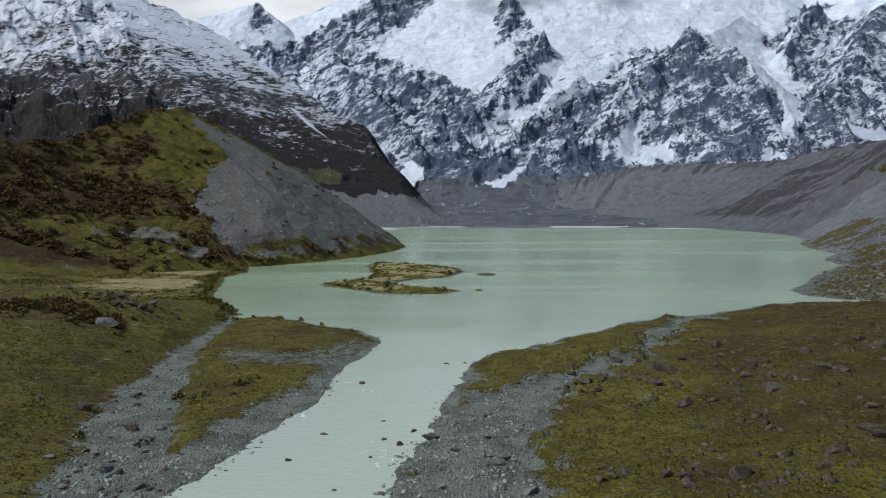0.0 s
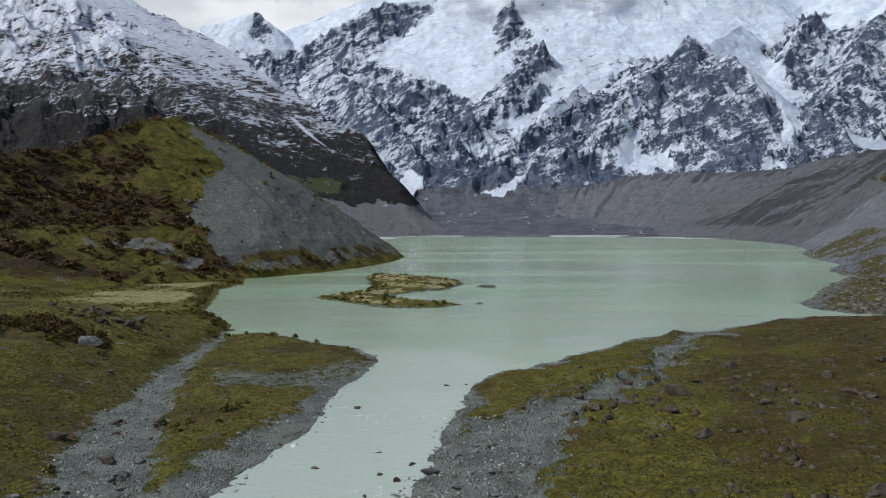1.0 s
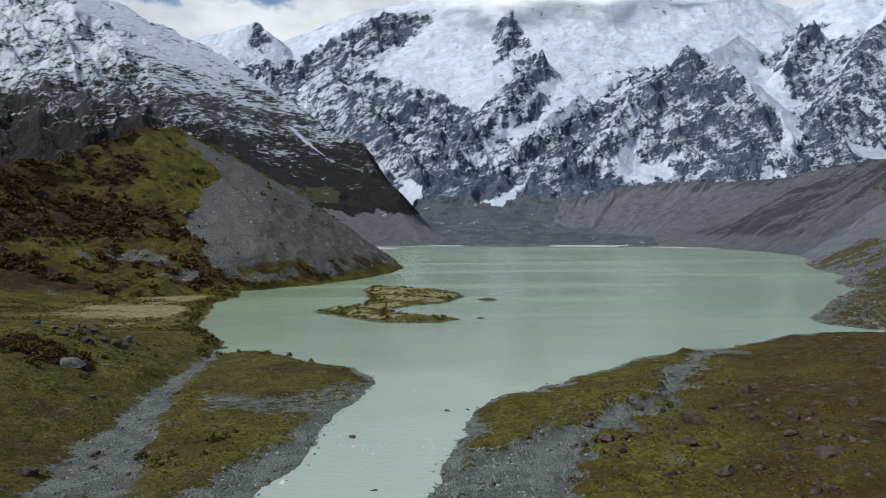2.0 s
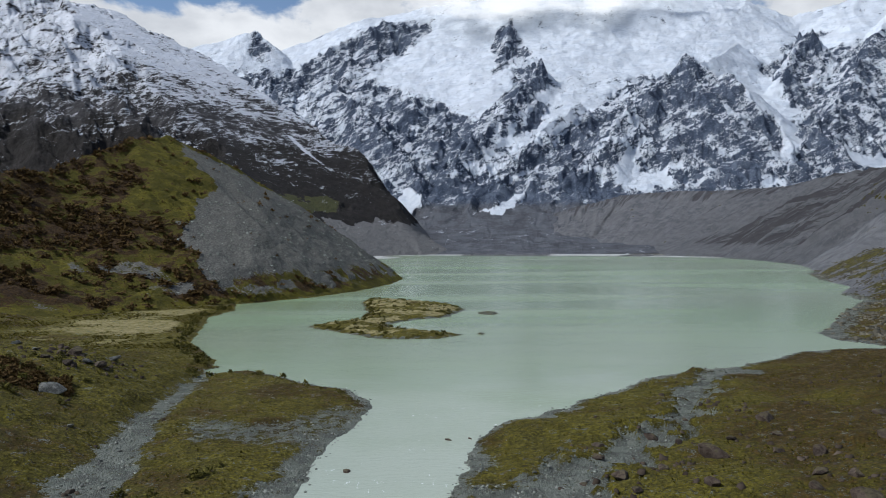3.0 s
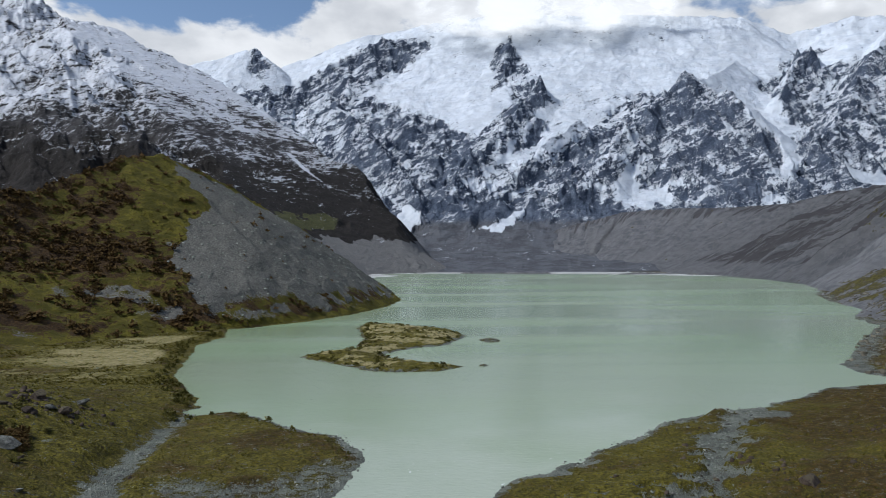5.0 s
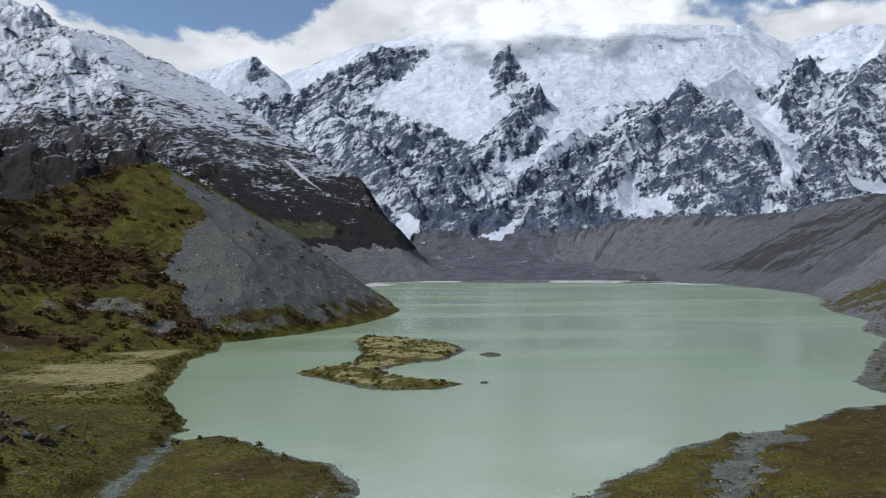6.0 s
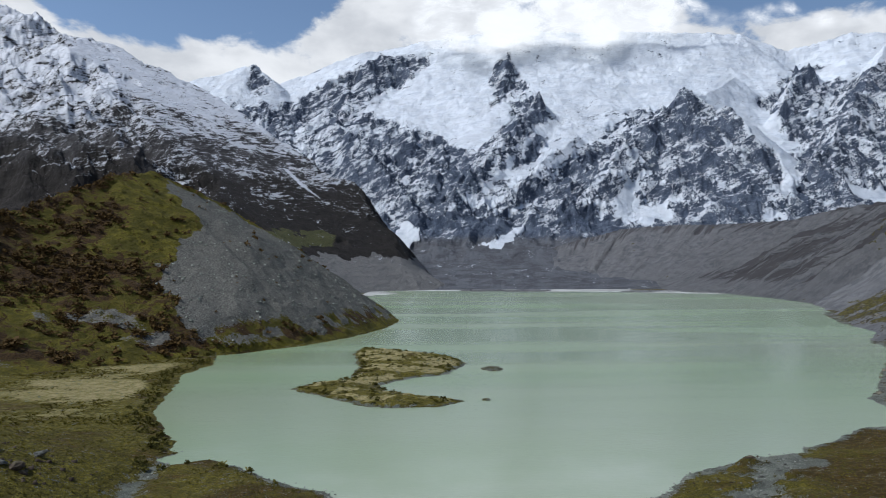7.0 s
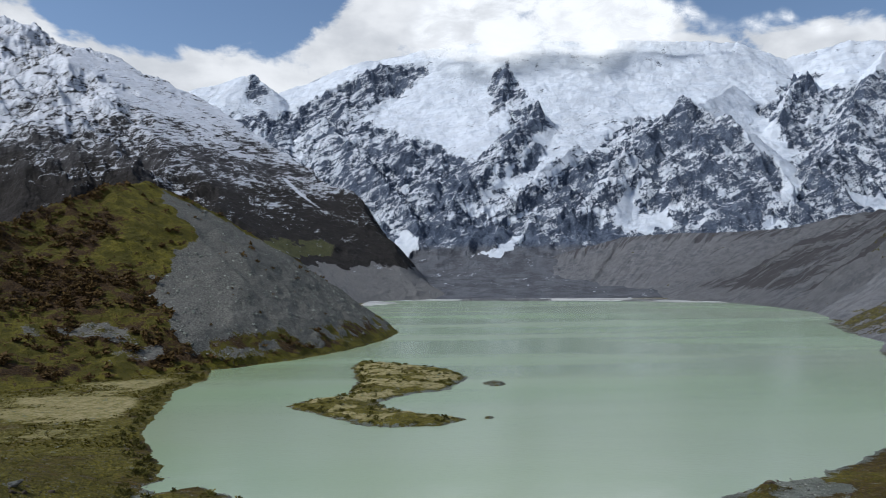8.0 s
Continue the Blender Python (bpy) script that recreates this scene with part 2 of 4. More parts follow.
# fields of snow and ice, and bare rock, on the face: outlines in x and height
SNOW_UPPER = [(29, 1193), (300, 1330), (957, 1440), (1900, 1470), (2095, 1254), (1606, 850), (1240, 805), (1047, 800), (965, 796), (724, 640), (560, 640), (520, 700), (560, 880), (518, 977), (400, 1010)]
SNOW_LEFT = [(-354, 859), (4, 1096), (175, 1154), (333, 1040), (412, 826), (384, 671), (269, 586), (153, 553), (22, 658), (-238, 797)]
ICEFALL = [(537, 770), (1018, 905), (802, 633), (577, 467), (326, 344), (218, 306), (57, 232), (172, 331), (307, 441), (386, 563)]
SNOW_CONE = [(695, 339), (774, 363), (709, 265), (778, 251), (884, 295), (766, 184), (676, 170), (600, 200), (592, 249)]
COULOIR = [(1225, 801), (1195, 560), (1286, 450), (1148, 250), (1013, 187), (1153, 211), (1385, 430), (1560, 540), (1610, 730), (1646, 874)]
SNOW_LOW = [(1457, 400), (1552, 330), (1750, 300), (1750, 233), (1520, 233), (1420, 268)]
TONGUE = [(-129, 132), (-87, 195), (-28, 196), (-53, 103), (-39, 82), (-105, 88)]
STRIP = [(128, 107), (246, 165), (343, 206), (281, 142), (221, 111)]
ROCK_WALL = [(-845, 767), (-783, 961), (-647, 1056), (-431, 1100), (-278, 1200), (-69, 1260), (60, 1240), (-67, 1068), (-305, 926), (-425, 857), (-610, 786)]
ROCK_LEFT = [(-412, 765), (-262, 827), (-19, 650), (153, 553), (288, 586), (248, 413), (89, 258), (-125, 148), (-341, 432)]
BUTTRESS = [(922, 640), (1054, 765), (1180, 720), (1190, 546), (1286, 444), (1187, 324), (1019, 209), (888, 165), (739, 185), (884, 295), (800, 360), (695, 345), (522, 202), (388, 155), (327, 205), (577, 467), (800, 600)]
ROCK_KNOB = [(-1010, 1230), (-930, 1215), (-880, 1120), (-900, 1010), (-990, 1060)]
NUNATAK = [(457, 1258), (333, 1040), (335, 845), (518, 977)]
ROCK_BAND = [(558, 883), (550, 720), (388, 583), (298, 606), (382, 728)]
ROCK_OVAL = [(428, 579), (548, 624), (449, 497), (335, 426)]
ROCK_EAST = [(1610, 730), (1942, 942), (2240, 1075), (2400, 1000), (2101, 857), (1797, 460), (1596, 500), (1560, 531)]
ROCK_TOOTH = [(1928, 1075), (2199, 1174), (1942, 942), (1739, 893)]
PYRAMID = [(1385, 423), (1417, 260), (1268, 227), (1107, 193), (1180, 273)]
CLIFF_LOW = [(-28, 196), (85, 221), (149, 172), (103, 114), (-39, 82)]
# share of snow, softness of the edge in metres, outline; later ones lie over earlier ones
COVER = [(0.50, 60, ROCK_LEFT), (0.98, 60, SNOW_UPPER), (0.95, 70, SNOW_LEFT), (0.84, 50, ICEFALL), (0.50, 50, ROCK_WALL), (0.45, 50, BUTTRESS), (0.48, 40, NUNATAK), (0.46, 40, ROCK_BAND), (0.0, 12, ROCK_OVAL), (0.52, 70, ROCK_KNOB),
         (0.60, 70, ROCK_EAST), (0.42, 30, ROCK_TOOTH), (0.98, 40, COULOIR), (0.46, 30, PYRAMID), (0.95, 20, SNOW_CONE), (0.95, 30, SNOW_LOW), (0.12, 24, CLIFF_LOW), (1.0, 8, TONGUE), (0.85, 12, STRIP)]


def snow_share(x, h):
    """The share of snow on the face, from 0 on clean rock to 1 on a glacier."""
    wx = x + 26 * fbm(x, h, 110, 5, 0.6, 46)
    wh = h + 22 * fbm(x, h, 90, 5, 0.6, 47)
    share = 0.58 + 0.36 * smooth(wh, 800, 1050) - 0.75 * smooth(wh + 0.10 * x, 290, 170)
    for want, soft, loop in COVER:
        w = smooth(-inside(wx, wh, loop), -0.4 * soft, 0.6 * soft)
        share = share + (want - share) * w
    return share


def massif_parts(x, y):
    """Height of the range, and its share of snow."""
    wx, wy = x + 22 * fbm(x, y, 300, 4, 0.5, 41), y + 22 * fbm(x, y, 300, 4, 0.5, 42)
    h = roof(wx, wy, MAIN_CREST, 1.03, 900.0, 0.35)
    for slope, crest in PEAK_SPURS + SIDE_SPURS:
        h = smax(h, roof(wx, wy, crest, slope + 0.30, 240.0, 0.62), 9)
    up = smooth(h, 30, 260)
    share = snow_share(x, h)
    ice = smooth(share, 0.55, 0.9)
    # ice lies smooth; on rock, broken ribs, gullies down the face and ledges that climb to the right
    s1 = ridged(x * 0.80 - y * 0.50, x * 0.60 + y * 0.55, 230, 7, 0.58, 43)
    s2 = ridged(x + 0.25 * y + 30 * fbm(x, y, 90, 3, 0.5, 49), y * 0.30, 120, 5, 0.58, 44)
    s3 = fbm(x * 0.3, h + 0.26 * x, 34, 4, 0.6, 40)
    h = h + up * (1 - 0.92 * ice) * (34 * (s1 - 0.61) + 24 * (s2 - 0.61) + 6 * s3) + up * ice * (4 * fbm(x, y, 90, 5, 0.55, 45) + 3.0 * (ridged(x * 0.5, y, 42, 3, 0.5, 39) - 0.3))
    return smax(h, head_height(x, y), 12), share


def massif_height(x, y):
    return massif_parts(x, y)[0]


WEST_CREST = [(-2300, 2500, 1080), (-1800, 2600, 1000), (-1420, 2600, 915), (-1208, 2550, 832), (-1093, 2500, 800), (-805, 2400, 676), (-587, 2300, 545), (-465, 2200, 452), (-360, 2100, 376)]
WEST_NOSE = [(-360, 2100, 376), (-290, 2050, 335), (-232, 2000, 286), (-172, 1900, 200), (-130, 1800, 120)]


def west_height(x, y):
    wx, wy = x + 26 * fbm(x, y, 240, 5, 0.5, 51), y + 26 * fbm(x, y, 240, 5, 0.5, 52)
    h = np.maximum(roof_sided(wx, wy, WEST_CREST, 0.60, 1.1, 110), roof_sided(wx, wy, WEST_NOSE, 0.90, 1.1, 0))
    up = smooth(h, 60, 260)
    h = h + up * (16 * fbm(x, y, 140, 6, 0.55, 53) + 32 * (ridged(x * 0.70 + y * 0.70, (y - x) * 0.35, 150, 6, 0.58, 54) - 0.25) + 4 * fbm(x, y, 24, 3, 0.55, 55))
    bench = roof(wx, wy, [(-480, 1000, 50), (-370, 1250, 72), (-300, 1480, 92), (-262, 1600, 104), (-215, 1680, 100), (-150, 1665, 70), (-100, 1650, 48), (-50, 1670, 30), (-10, 1700, 18)], 0.50)
    h = smax(h, roof(wx, wy, [(-330, 1850, 175), (-280, 1790, 148), (-232, 1745, 118), (-180, 1690, 90), (-140, 1650, 70)], 0.62), 10)
    h = smax(h, roof(wx, wy, [(-235, 1815, 152), (-175, 1785, 126), (-125, 1775, 100)], 0.60), 14)
    h = smax(h, np.minimum(bench, 100 + 3 * fbm(x, y, 90, 3)), 5)
    lake = inside(x, y, LAKE)
    return np.minimum(h, (0.60 + 0.35 * smooth(y, 1350, 1150)) * lake + 1.5 * fbm(x, y, 30, 3) * smooth(lake, 0, 20))


LOW_CREST = [(188, 283, 6), (236, 322, 14), (282, 400, 20), (332, 500, 25), (385, 610, 27), (418, 710, 25), (450, 790, 18)]
EAST_CREST = [(612, 890, 104), (690, 1050, 140), (800, 1300, 158), (849, 1600, 166), (828, 1750, 154), (782, 1950, 158), (672, 2050, 162), (547, 2150, 156),
              (366, 2230, 106)]


def along(x, y, crest):
    """Length along a crest of its nearest point, and the distance to it."""
    best, arc, run = np.full(np.shape(x), 1e5), np.zeros(np.shape(x)), 0.0
    for d, t, p, q in segments(x, y, crest):
        size = math.hypot(q[0] - p[0], q[1] - p[1])
        arc = np.where(d < best, run + t * size, arc)
        best, run = np.minimum(best, d), run + size
    return arc, best


def east_height(x, y):
    wx, wy = x + 9 * fbm(x, y, 120, 4, 0.5, 61), y + 9 * fbm(x, y, 120, 4, 0.5, 62)
    lake = inside(x, y, LAKE)
    h = np.minimum(np.maximum(roof(wx, wy, EAST_CREST, 0.52, 300.0, 0.40), roof(wx, wy, LOW_CREST, 0.45)), 0.62 * lake + 2 * fbm(x, y, 40, 3) * smooth(lake, 0, 20))
    arc, d = along(wx, wy, EAST_CREST)
    lake_side = inside(x, y, [(p[0], p[1]) for p in EAST_CREST] + [(0, 2200), (0, 800)]) < 0
    grooves = ridged(arc + 0.10 * d, d * 0.12, 60, 5, 0.58, 63)
    return h + lake_side * smooth(d, 2, 45) * smooth(h, 6, 50) * smooth(y, 500, 900) * (7 + 11 * smooth(y, 1900, 1300)) * (grooves - 0.4) + 1.2 * fbm(x, y, 18, 3, 0.5, 64)

# ---- materials ----
def material(name):
    m = bpy.data.materials.new(name)
    m.use_nodes = True
    n = Nodes(m.node_tree)
    shader, out = n.add("ShaderNodeBsdfPrincipled"), n.add("ShaderNodeOutputMaterial")
    n.put(out.inputs[0], shader.outputs[0])
    place = n.add("ShaderNodeNewGeometry").outputs["Position"]
    return m, n, shader, place


def finish(n, shader, colour, rough, normal=None, spec=0.3):
    n.put(shader.inputs["Base Color"], colour)
    n.put(shader.inputs["Roughness"], rough)
    n.put(shader.inputs["Specular IOR Level"], spec)
    if normal is not None:
        n.put(shader.inputs["Normal"], normal)


def stretched(n, place, sx, sy, sz, turn=0.0):
    """Turned about y, then scaled: small scales draw the pattern out."""
    for rot, size in ((turn, (1, 1, 1)), (0.0, (sx, sy, sz))):
        m = n.add("ShaderNodeMapping")
        n.put(m.inputs["Vector"], place)
        m.inputs["Rotation"].default_value, m.inputs["Scale"].default_value = (0, rot, 0), size
        place = m.outputs[0]
    return place


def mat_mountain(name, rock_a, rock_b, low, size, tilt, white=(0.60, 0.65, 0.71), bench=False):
    """Frost-shattered rock with ledges, and snow where the land holds it; attributes: snow (0 to 1 cover), low (scrub or debris)."""
    m, n, shader, place = material(name)
    big = n.noise(place, 0.006 / size, 6, 0.62)
    ledge = n.noise(stretched(n, place, 0.45, 0.45, 1.0, tilt), 0.030 / size, 8, 0.68, 0.25)
    ribs = n.noise(stretched(n, place, 1.0, 0.5, 0.40, radians(-25)), 0.034 / size, 7, 0.66, 0.35)
    grain = n.noise(place, 0.15 / size, 6, 0.78)
    beds = n.noise(stretched(n, place, 0.15, 0.15, 1.0, tilt), 0.085 / size, 6, 0.65, 0.4)
    rock = n.mix(n.step(n.math("ADD", n.math("MULTIPLY", ledge, 0.55), n.math("MULTIPLY", ribs, 0.45)), 0.38, 0.62), rock_a, rock_b)
    rock = n.mix(n.math("MULTIPLY", n.step(grain, 0.45, 0.75), 0.45), rock, tuple(c * 1.6 for c in rock_b))
    ground = n.mix(n.step(n.noise(place, 0.02 / size, 8, 0.7), 0.35, 0.65), low, tuple(c * 0.65 for c in low))
    ground = n.mix(n.math("MULTIPLY", n.step(grain, 0.5, 0.8), 0.4), ground, tuple(c * 1.5 for c in low))
    rock = n.mix(n.step(n.math("ADD", n.attr("low"), n.math("MULTIPLY", n.math("SUBTRACT", grain, 0.5), 0.8)), 0.3, 0.7), rock, ground)
    if bench:
        turf = n.mix(n.step(grain, 0.35, 0.65), (0.045, 0.050, 0.020), (0.090, 0.090, 0.032))
        rock = n.mix(n.step(n.math("ADD", n.attr("turf"), n.math("MULTIPLY", n.math("SUBTRACT", grain, 0.5), 0.8)), 0.35, 0.6), rock, turf)
        stone = n.mix(n.step(grain, 0.3, 0.7), (0.13, 0.13, 0.128), (0.20, 0.198, 0.192))
        rock = n.mix(n.step(n.math("ADD", n.attr("talus"), n.math("MULTIPLY", n.math("SUBTRACT", ribs, 0.5), 0.9)), 0.4, 0.6), rock, stone)
    hold, calm = n.attr("snow"), n.lin(n.attr("snow"), 0.72, 0.95, 1.0, 0.6)
    for field, share in ((ledge, 1.05), (ribs, 1.15), (grain, 1.45), (beds, 0.95), (big, 1.0)):
        hold = n.math("ADD", hold, n.math("MULTIPLY", n.math("MULTIPLY", n.math("SUBTRACT", field, 0.5), share), calm))
    cover = n.step(hold, 0.44, 0.57)
    # shadow tones on the snow are painted in as darker noise patches
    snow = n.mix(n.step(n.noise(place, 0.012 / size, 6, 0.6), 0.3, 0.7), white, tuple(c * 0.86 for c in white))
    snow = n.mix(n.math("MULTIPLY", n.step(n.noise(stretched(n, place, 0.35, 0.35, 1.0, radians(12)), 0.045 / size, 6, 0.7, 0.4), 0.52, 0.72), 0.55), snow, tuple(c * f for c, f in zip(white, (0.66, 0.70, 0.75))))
    colour = n.mix(cover, rock, snow)
    relief = n.math("ADD", n.math("ADD", ledge, n.math("MULTIPLY", ribs, 0.7)), n.math("MULTIPLY", grain, 0.35))
    soft = n.math("MULTIPLY", relief, n.lin(cover, 0, 1, 1.0, 0.35))
    finish(n, shader, colour, n.lin(cover, 0, 1, 0.9, 0.6), n.bump(soft, 15 * size, 0.9), 0.2)
    return m


def mat_ground():
    """Tussock grass, moss and gravel; attributes: gravel, dry (brown), sand, scree, scrub."""
    m, n, shader, place = material("grass_and_gravel")
    n1, n2, n3 = n.noise(place, 0.05, 6, 0.6), n.noise(place, 0.45, 6, 0.65), n.noise(place, 3.5, 6, 0.7)
    green = n.mix(n.step(n2, 0.40, 0.60), (0.060, 0.053, 0.006), (0.130, 0.113, 0.011))
    green = n.mix(n.step(n3, 0.45, 0.75), green, (0.150, 0.130, 0.022))
    # tussocks: lighter crowns, dark gaps between them
    wave = n.vmath("ADD", place, n.vmath("MULTIPLY", n.noise(place, 0.8, 3, 0.5), (0.6, 0.6, 0.0)))
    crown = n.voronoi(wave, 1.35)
    brown = n.mix(n.step(n2, 0.35, 0.65), (0.035, 0.022, 0.005), (0.078, 0.049, 0.011))
    dry = n.math("ADD", n.attr("dry"), n.math("ADD", n.math("MULTIPLY", n.math("SUBTRACT", n1, 0.5), 1.9), n.math("MULTIPLY", n.math("SUBTRACT", n2, 0.5), 1.2)))
    grass = n.mix(n.step(dry, 0.25, 0.85), green, brown)
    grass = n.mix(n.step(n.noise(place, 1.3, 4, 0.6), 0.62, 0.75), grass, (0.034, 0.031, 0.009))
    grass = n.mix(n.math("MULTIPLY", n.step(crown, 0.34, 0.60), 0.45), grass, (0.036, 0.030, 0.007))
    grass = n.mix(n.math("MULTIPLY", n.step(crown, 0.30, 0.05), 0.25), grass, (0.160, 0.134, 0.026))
    sand = n.mix(n.step(n2, 0.3, 0.7), (0.27, 0.232, 0.120), (0.150, 0.134, 0.040))
    grass = n.mix(n.step(n.math("ADD", n.attr("sand"), n.math("MULTIPLY", n.math("SUBTRACT", n2, 0.5), 1.3)), 0.35, 0.65), grass, sand)
    # gravel: cells of grey stone with a few light and rusty ones
    cells = n.add("ShaderNodeTexVoronoi")
    n.put(cells.inputs["Vector"], place)
    cells.inputs["Scale"].default_value = 4.6
    tone = n.add("ShaderNodeSeparateColor")
    n.put(tone.inputs[0], cells.outputs["Color"])
    pebble = n.mix(tone.outputs[0], (0.160, 0.180, 0.153), (0.340, 0.368, 0.318))
    pebble = n.mix(n.step(tone.outputs[1], 0.85, 0.95), pebble, (0.17, 0.13, 0.09))
    pebble = n.mix(n.step(cells.outputs["Distance"], 0.22, 0.36), pebble, (0.100, 0.108, 0.092))
    pebble = n.mix(n.math("MULTIPLY", n.step(n.noise(place, 0.16, 5, 0.65), 0.42, 0.62), 0.6), pebble, (0.205, 0.222, 0.188))
    g = n.math("ADD", n.attr("gravel"), n.math("MULTIPLY", n.math("SUBTRACT", n3, 0.5), 1.5))
    g = n.step(n.math("ADD", g, n.math("MULTIPLY", n.math("SUBTRACT", n2, 0.5), 1.7)), 0.42, 0.58)
    colour = n.mix(g, grass, pebble)
    relief = n.math("SUBTRACT", n.math("ADD", n.math("MULTIPLY", n2, 0.4), n.math("MULTIPLY", n3, 0.22)), n.math("MULTIPLY", crown, 0.45))
    relief = n.math("SUBTRACT", relief, n.math("MULTIPLY", g, n.math("MULTIPLY", cells.outputs["Distance"], 0.5)))
    finish(n, shader, colour, 0.92, n.bump(relief, 0.8, 1.0), 0.15)
    return m


def mat_hill():
    """Moraine hill: grass, brown scrub and a bare scree face; attributes: scree, scrub, dry."""
    m, n, shader, place = material("moraine_turf_and_scree")
    n1, n2, n3 = n.noise(place, 0.02, 6, 0.6), n.noise(place, 0.11, 7, 0.65), n.noise(place, 0.9, 7, 0.72)
    green = n.mix(n.step(n2, 0.35, 0.65), (0.072, 0.065, 0.008), (0.132, 0.117, 0.014))
    green = n.mix(n.step(n3, 0.5, 0.8), green, (0.052, 0.046, 0.011))
    brown = n.mix(n.step(n3, 0.35, 0.65), (0.028, 0.016, 0.007), (0.070, 0.041, 0.014))
    b = n.math("ADD", n.attr("scrub"), n.math("ADD", n.math("MULTIPLY", n.math("SUBTRACT", n2, 0.5), 1.6), n.math("MULTIPLY", n.math("SUBTRACT", n3, 0.5), 0.7)))
    turf = n.mix(n.step(b, 0.4, 0.62), green, brown)
    stone = n.mix(n.step(n3, 0.3, 0.72), (0.064, 0.064, 0.055), (0.168, 0.165, 0.146))
    stone = n.mix(n.math("MULTIPLY", n.step(n2, 0.35, 0.7), 0.45), stone, (0.10, 0.098, 0.088))
    stone = n.mix(n.step(n.voronoi(place, 0.33), 0.14, 0.05), stone, (0.24, 0.24, 0.225))
    s = n.math("ADD", n.attr("scree"), n.math("ADD", n.math("MULTIPLY", n.math("SUBTRACT", n2, 0.5), 0.9), n.math("MULTIPLY", n.math("SUBTRACT", n3, 0.5), 0.8)))
    s = n.step(s, 0.42, 0.58)
    colour = n.mix(s, turf, stone)
    relief = n.math("ADD", n.math("MULTIPLY", n2, 1.6), n.math("MULTIPLY", n3, 0.7))
    finish(n, shader, colour, 0.93, n.bump(relief, 1.6, n.lin(s, 0, 1, 1.0, 0.55)), 0.15)
    return m


def mat_moraine():
    """The raw wall of the lateral moraine: grey debris with rills down the fall line; attributes: turf, dark, arc (along the crest), down (from the crest)."""
    m, n, shader, place = material("raw_moraine_hazed")
    n1, n2, n3 = n.noise(place, 0.010, 6, 0.6), n.noise(place, 0.05, 7, 0.68), n.noise(place, 0.35, 6, 0.72)
    # the blue in these greys is haze painted into the debris colour
    grey = n.mix(n.step(n2, 0.3, 0.7), (0.138, 0.143, 0.154), (0.218, 0.223, 0.234))
    grey = n.mix(n.math("MULTIPLY", n.step(n1, 0.35, 0.65), 0.5), grey, (0.202, 0.205, 0.212))
    grey = n.mix(n.math("MULTIPLY", n.step(n3, 0.55, 0.8), 0.6), grey, (0.25, 0.253, 0.255))
    fall = n.add("ShaderNodeCombineXYZ")
    n.put(fall.inputs[0], n.attr("arc"))
    n.put(fall.inputs[1], n.math("MULTIPLY", n.attr("down"), 0.06))
    rill = n.noise(fall.outputs[0], 0.06, 9, 0.74, 0.12)
    cut = n.math("ADD", n.math("SUBTRACT", rill, 0.5), n.math("MULTIPLY", n.math("SUBTRACT", n.attr("dark"), 0.55), 0.34))
    # darker tone in the rills: raw debris, plus shade painted into the colour
    grey = n.mix(n.math("MULTIPLY", n.step(cut, 0.0, 0.14), 0.9), grey, (0.084, 0.081, 0.086))
    turf = n.mix(n.step(n3, 0.35, 0.65), (0.06, 0.055, 0.015), (0.13, 0.115, 0.035))
    t = n.step(n.math("ADD", n.attr("turf"), n.math("MULTIPLY", n.math("SUBTRACT", n2, 0.5), 1.6)), 0.4, 0.6)
    relief = n.math("ADD", n.math("ADD", n.math("MULTIPLY", n2, 1.2), n.math("MULTIPLY", rill, -4.0)), n.math("MULTIPLY", n3, 0.8))
    finish(n, shader, n.mix(t, grey, turf), 0.93, n.bump(relief, 4.0, 1.0), 0.15)
    return m


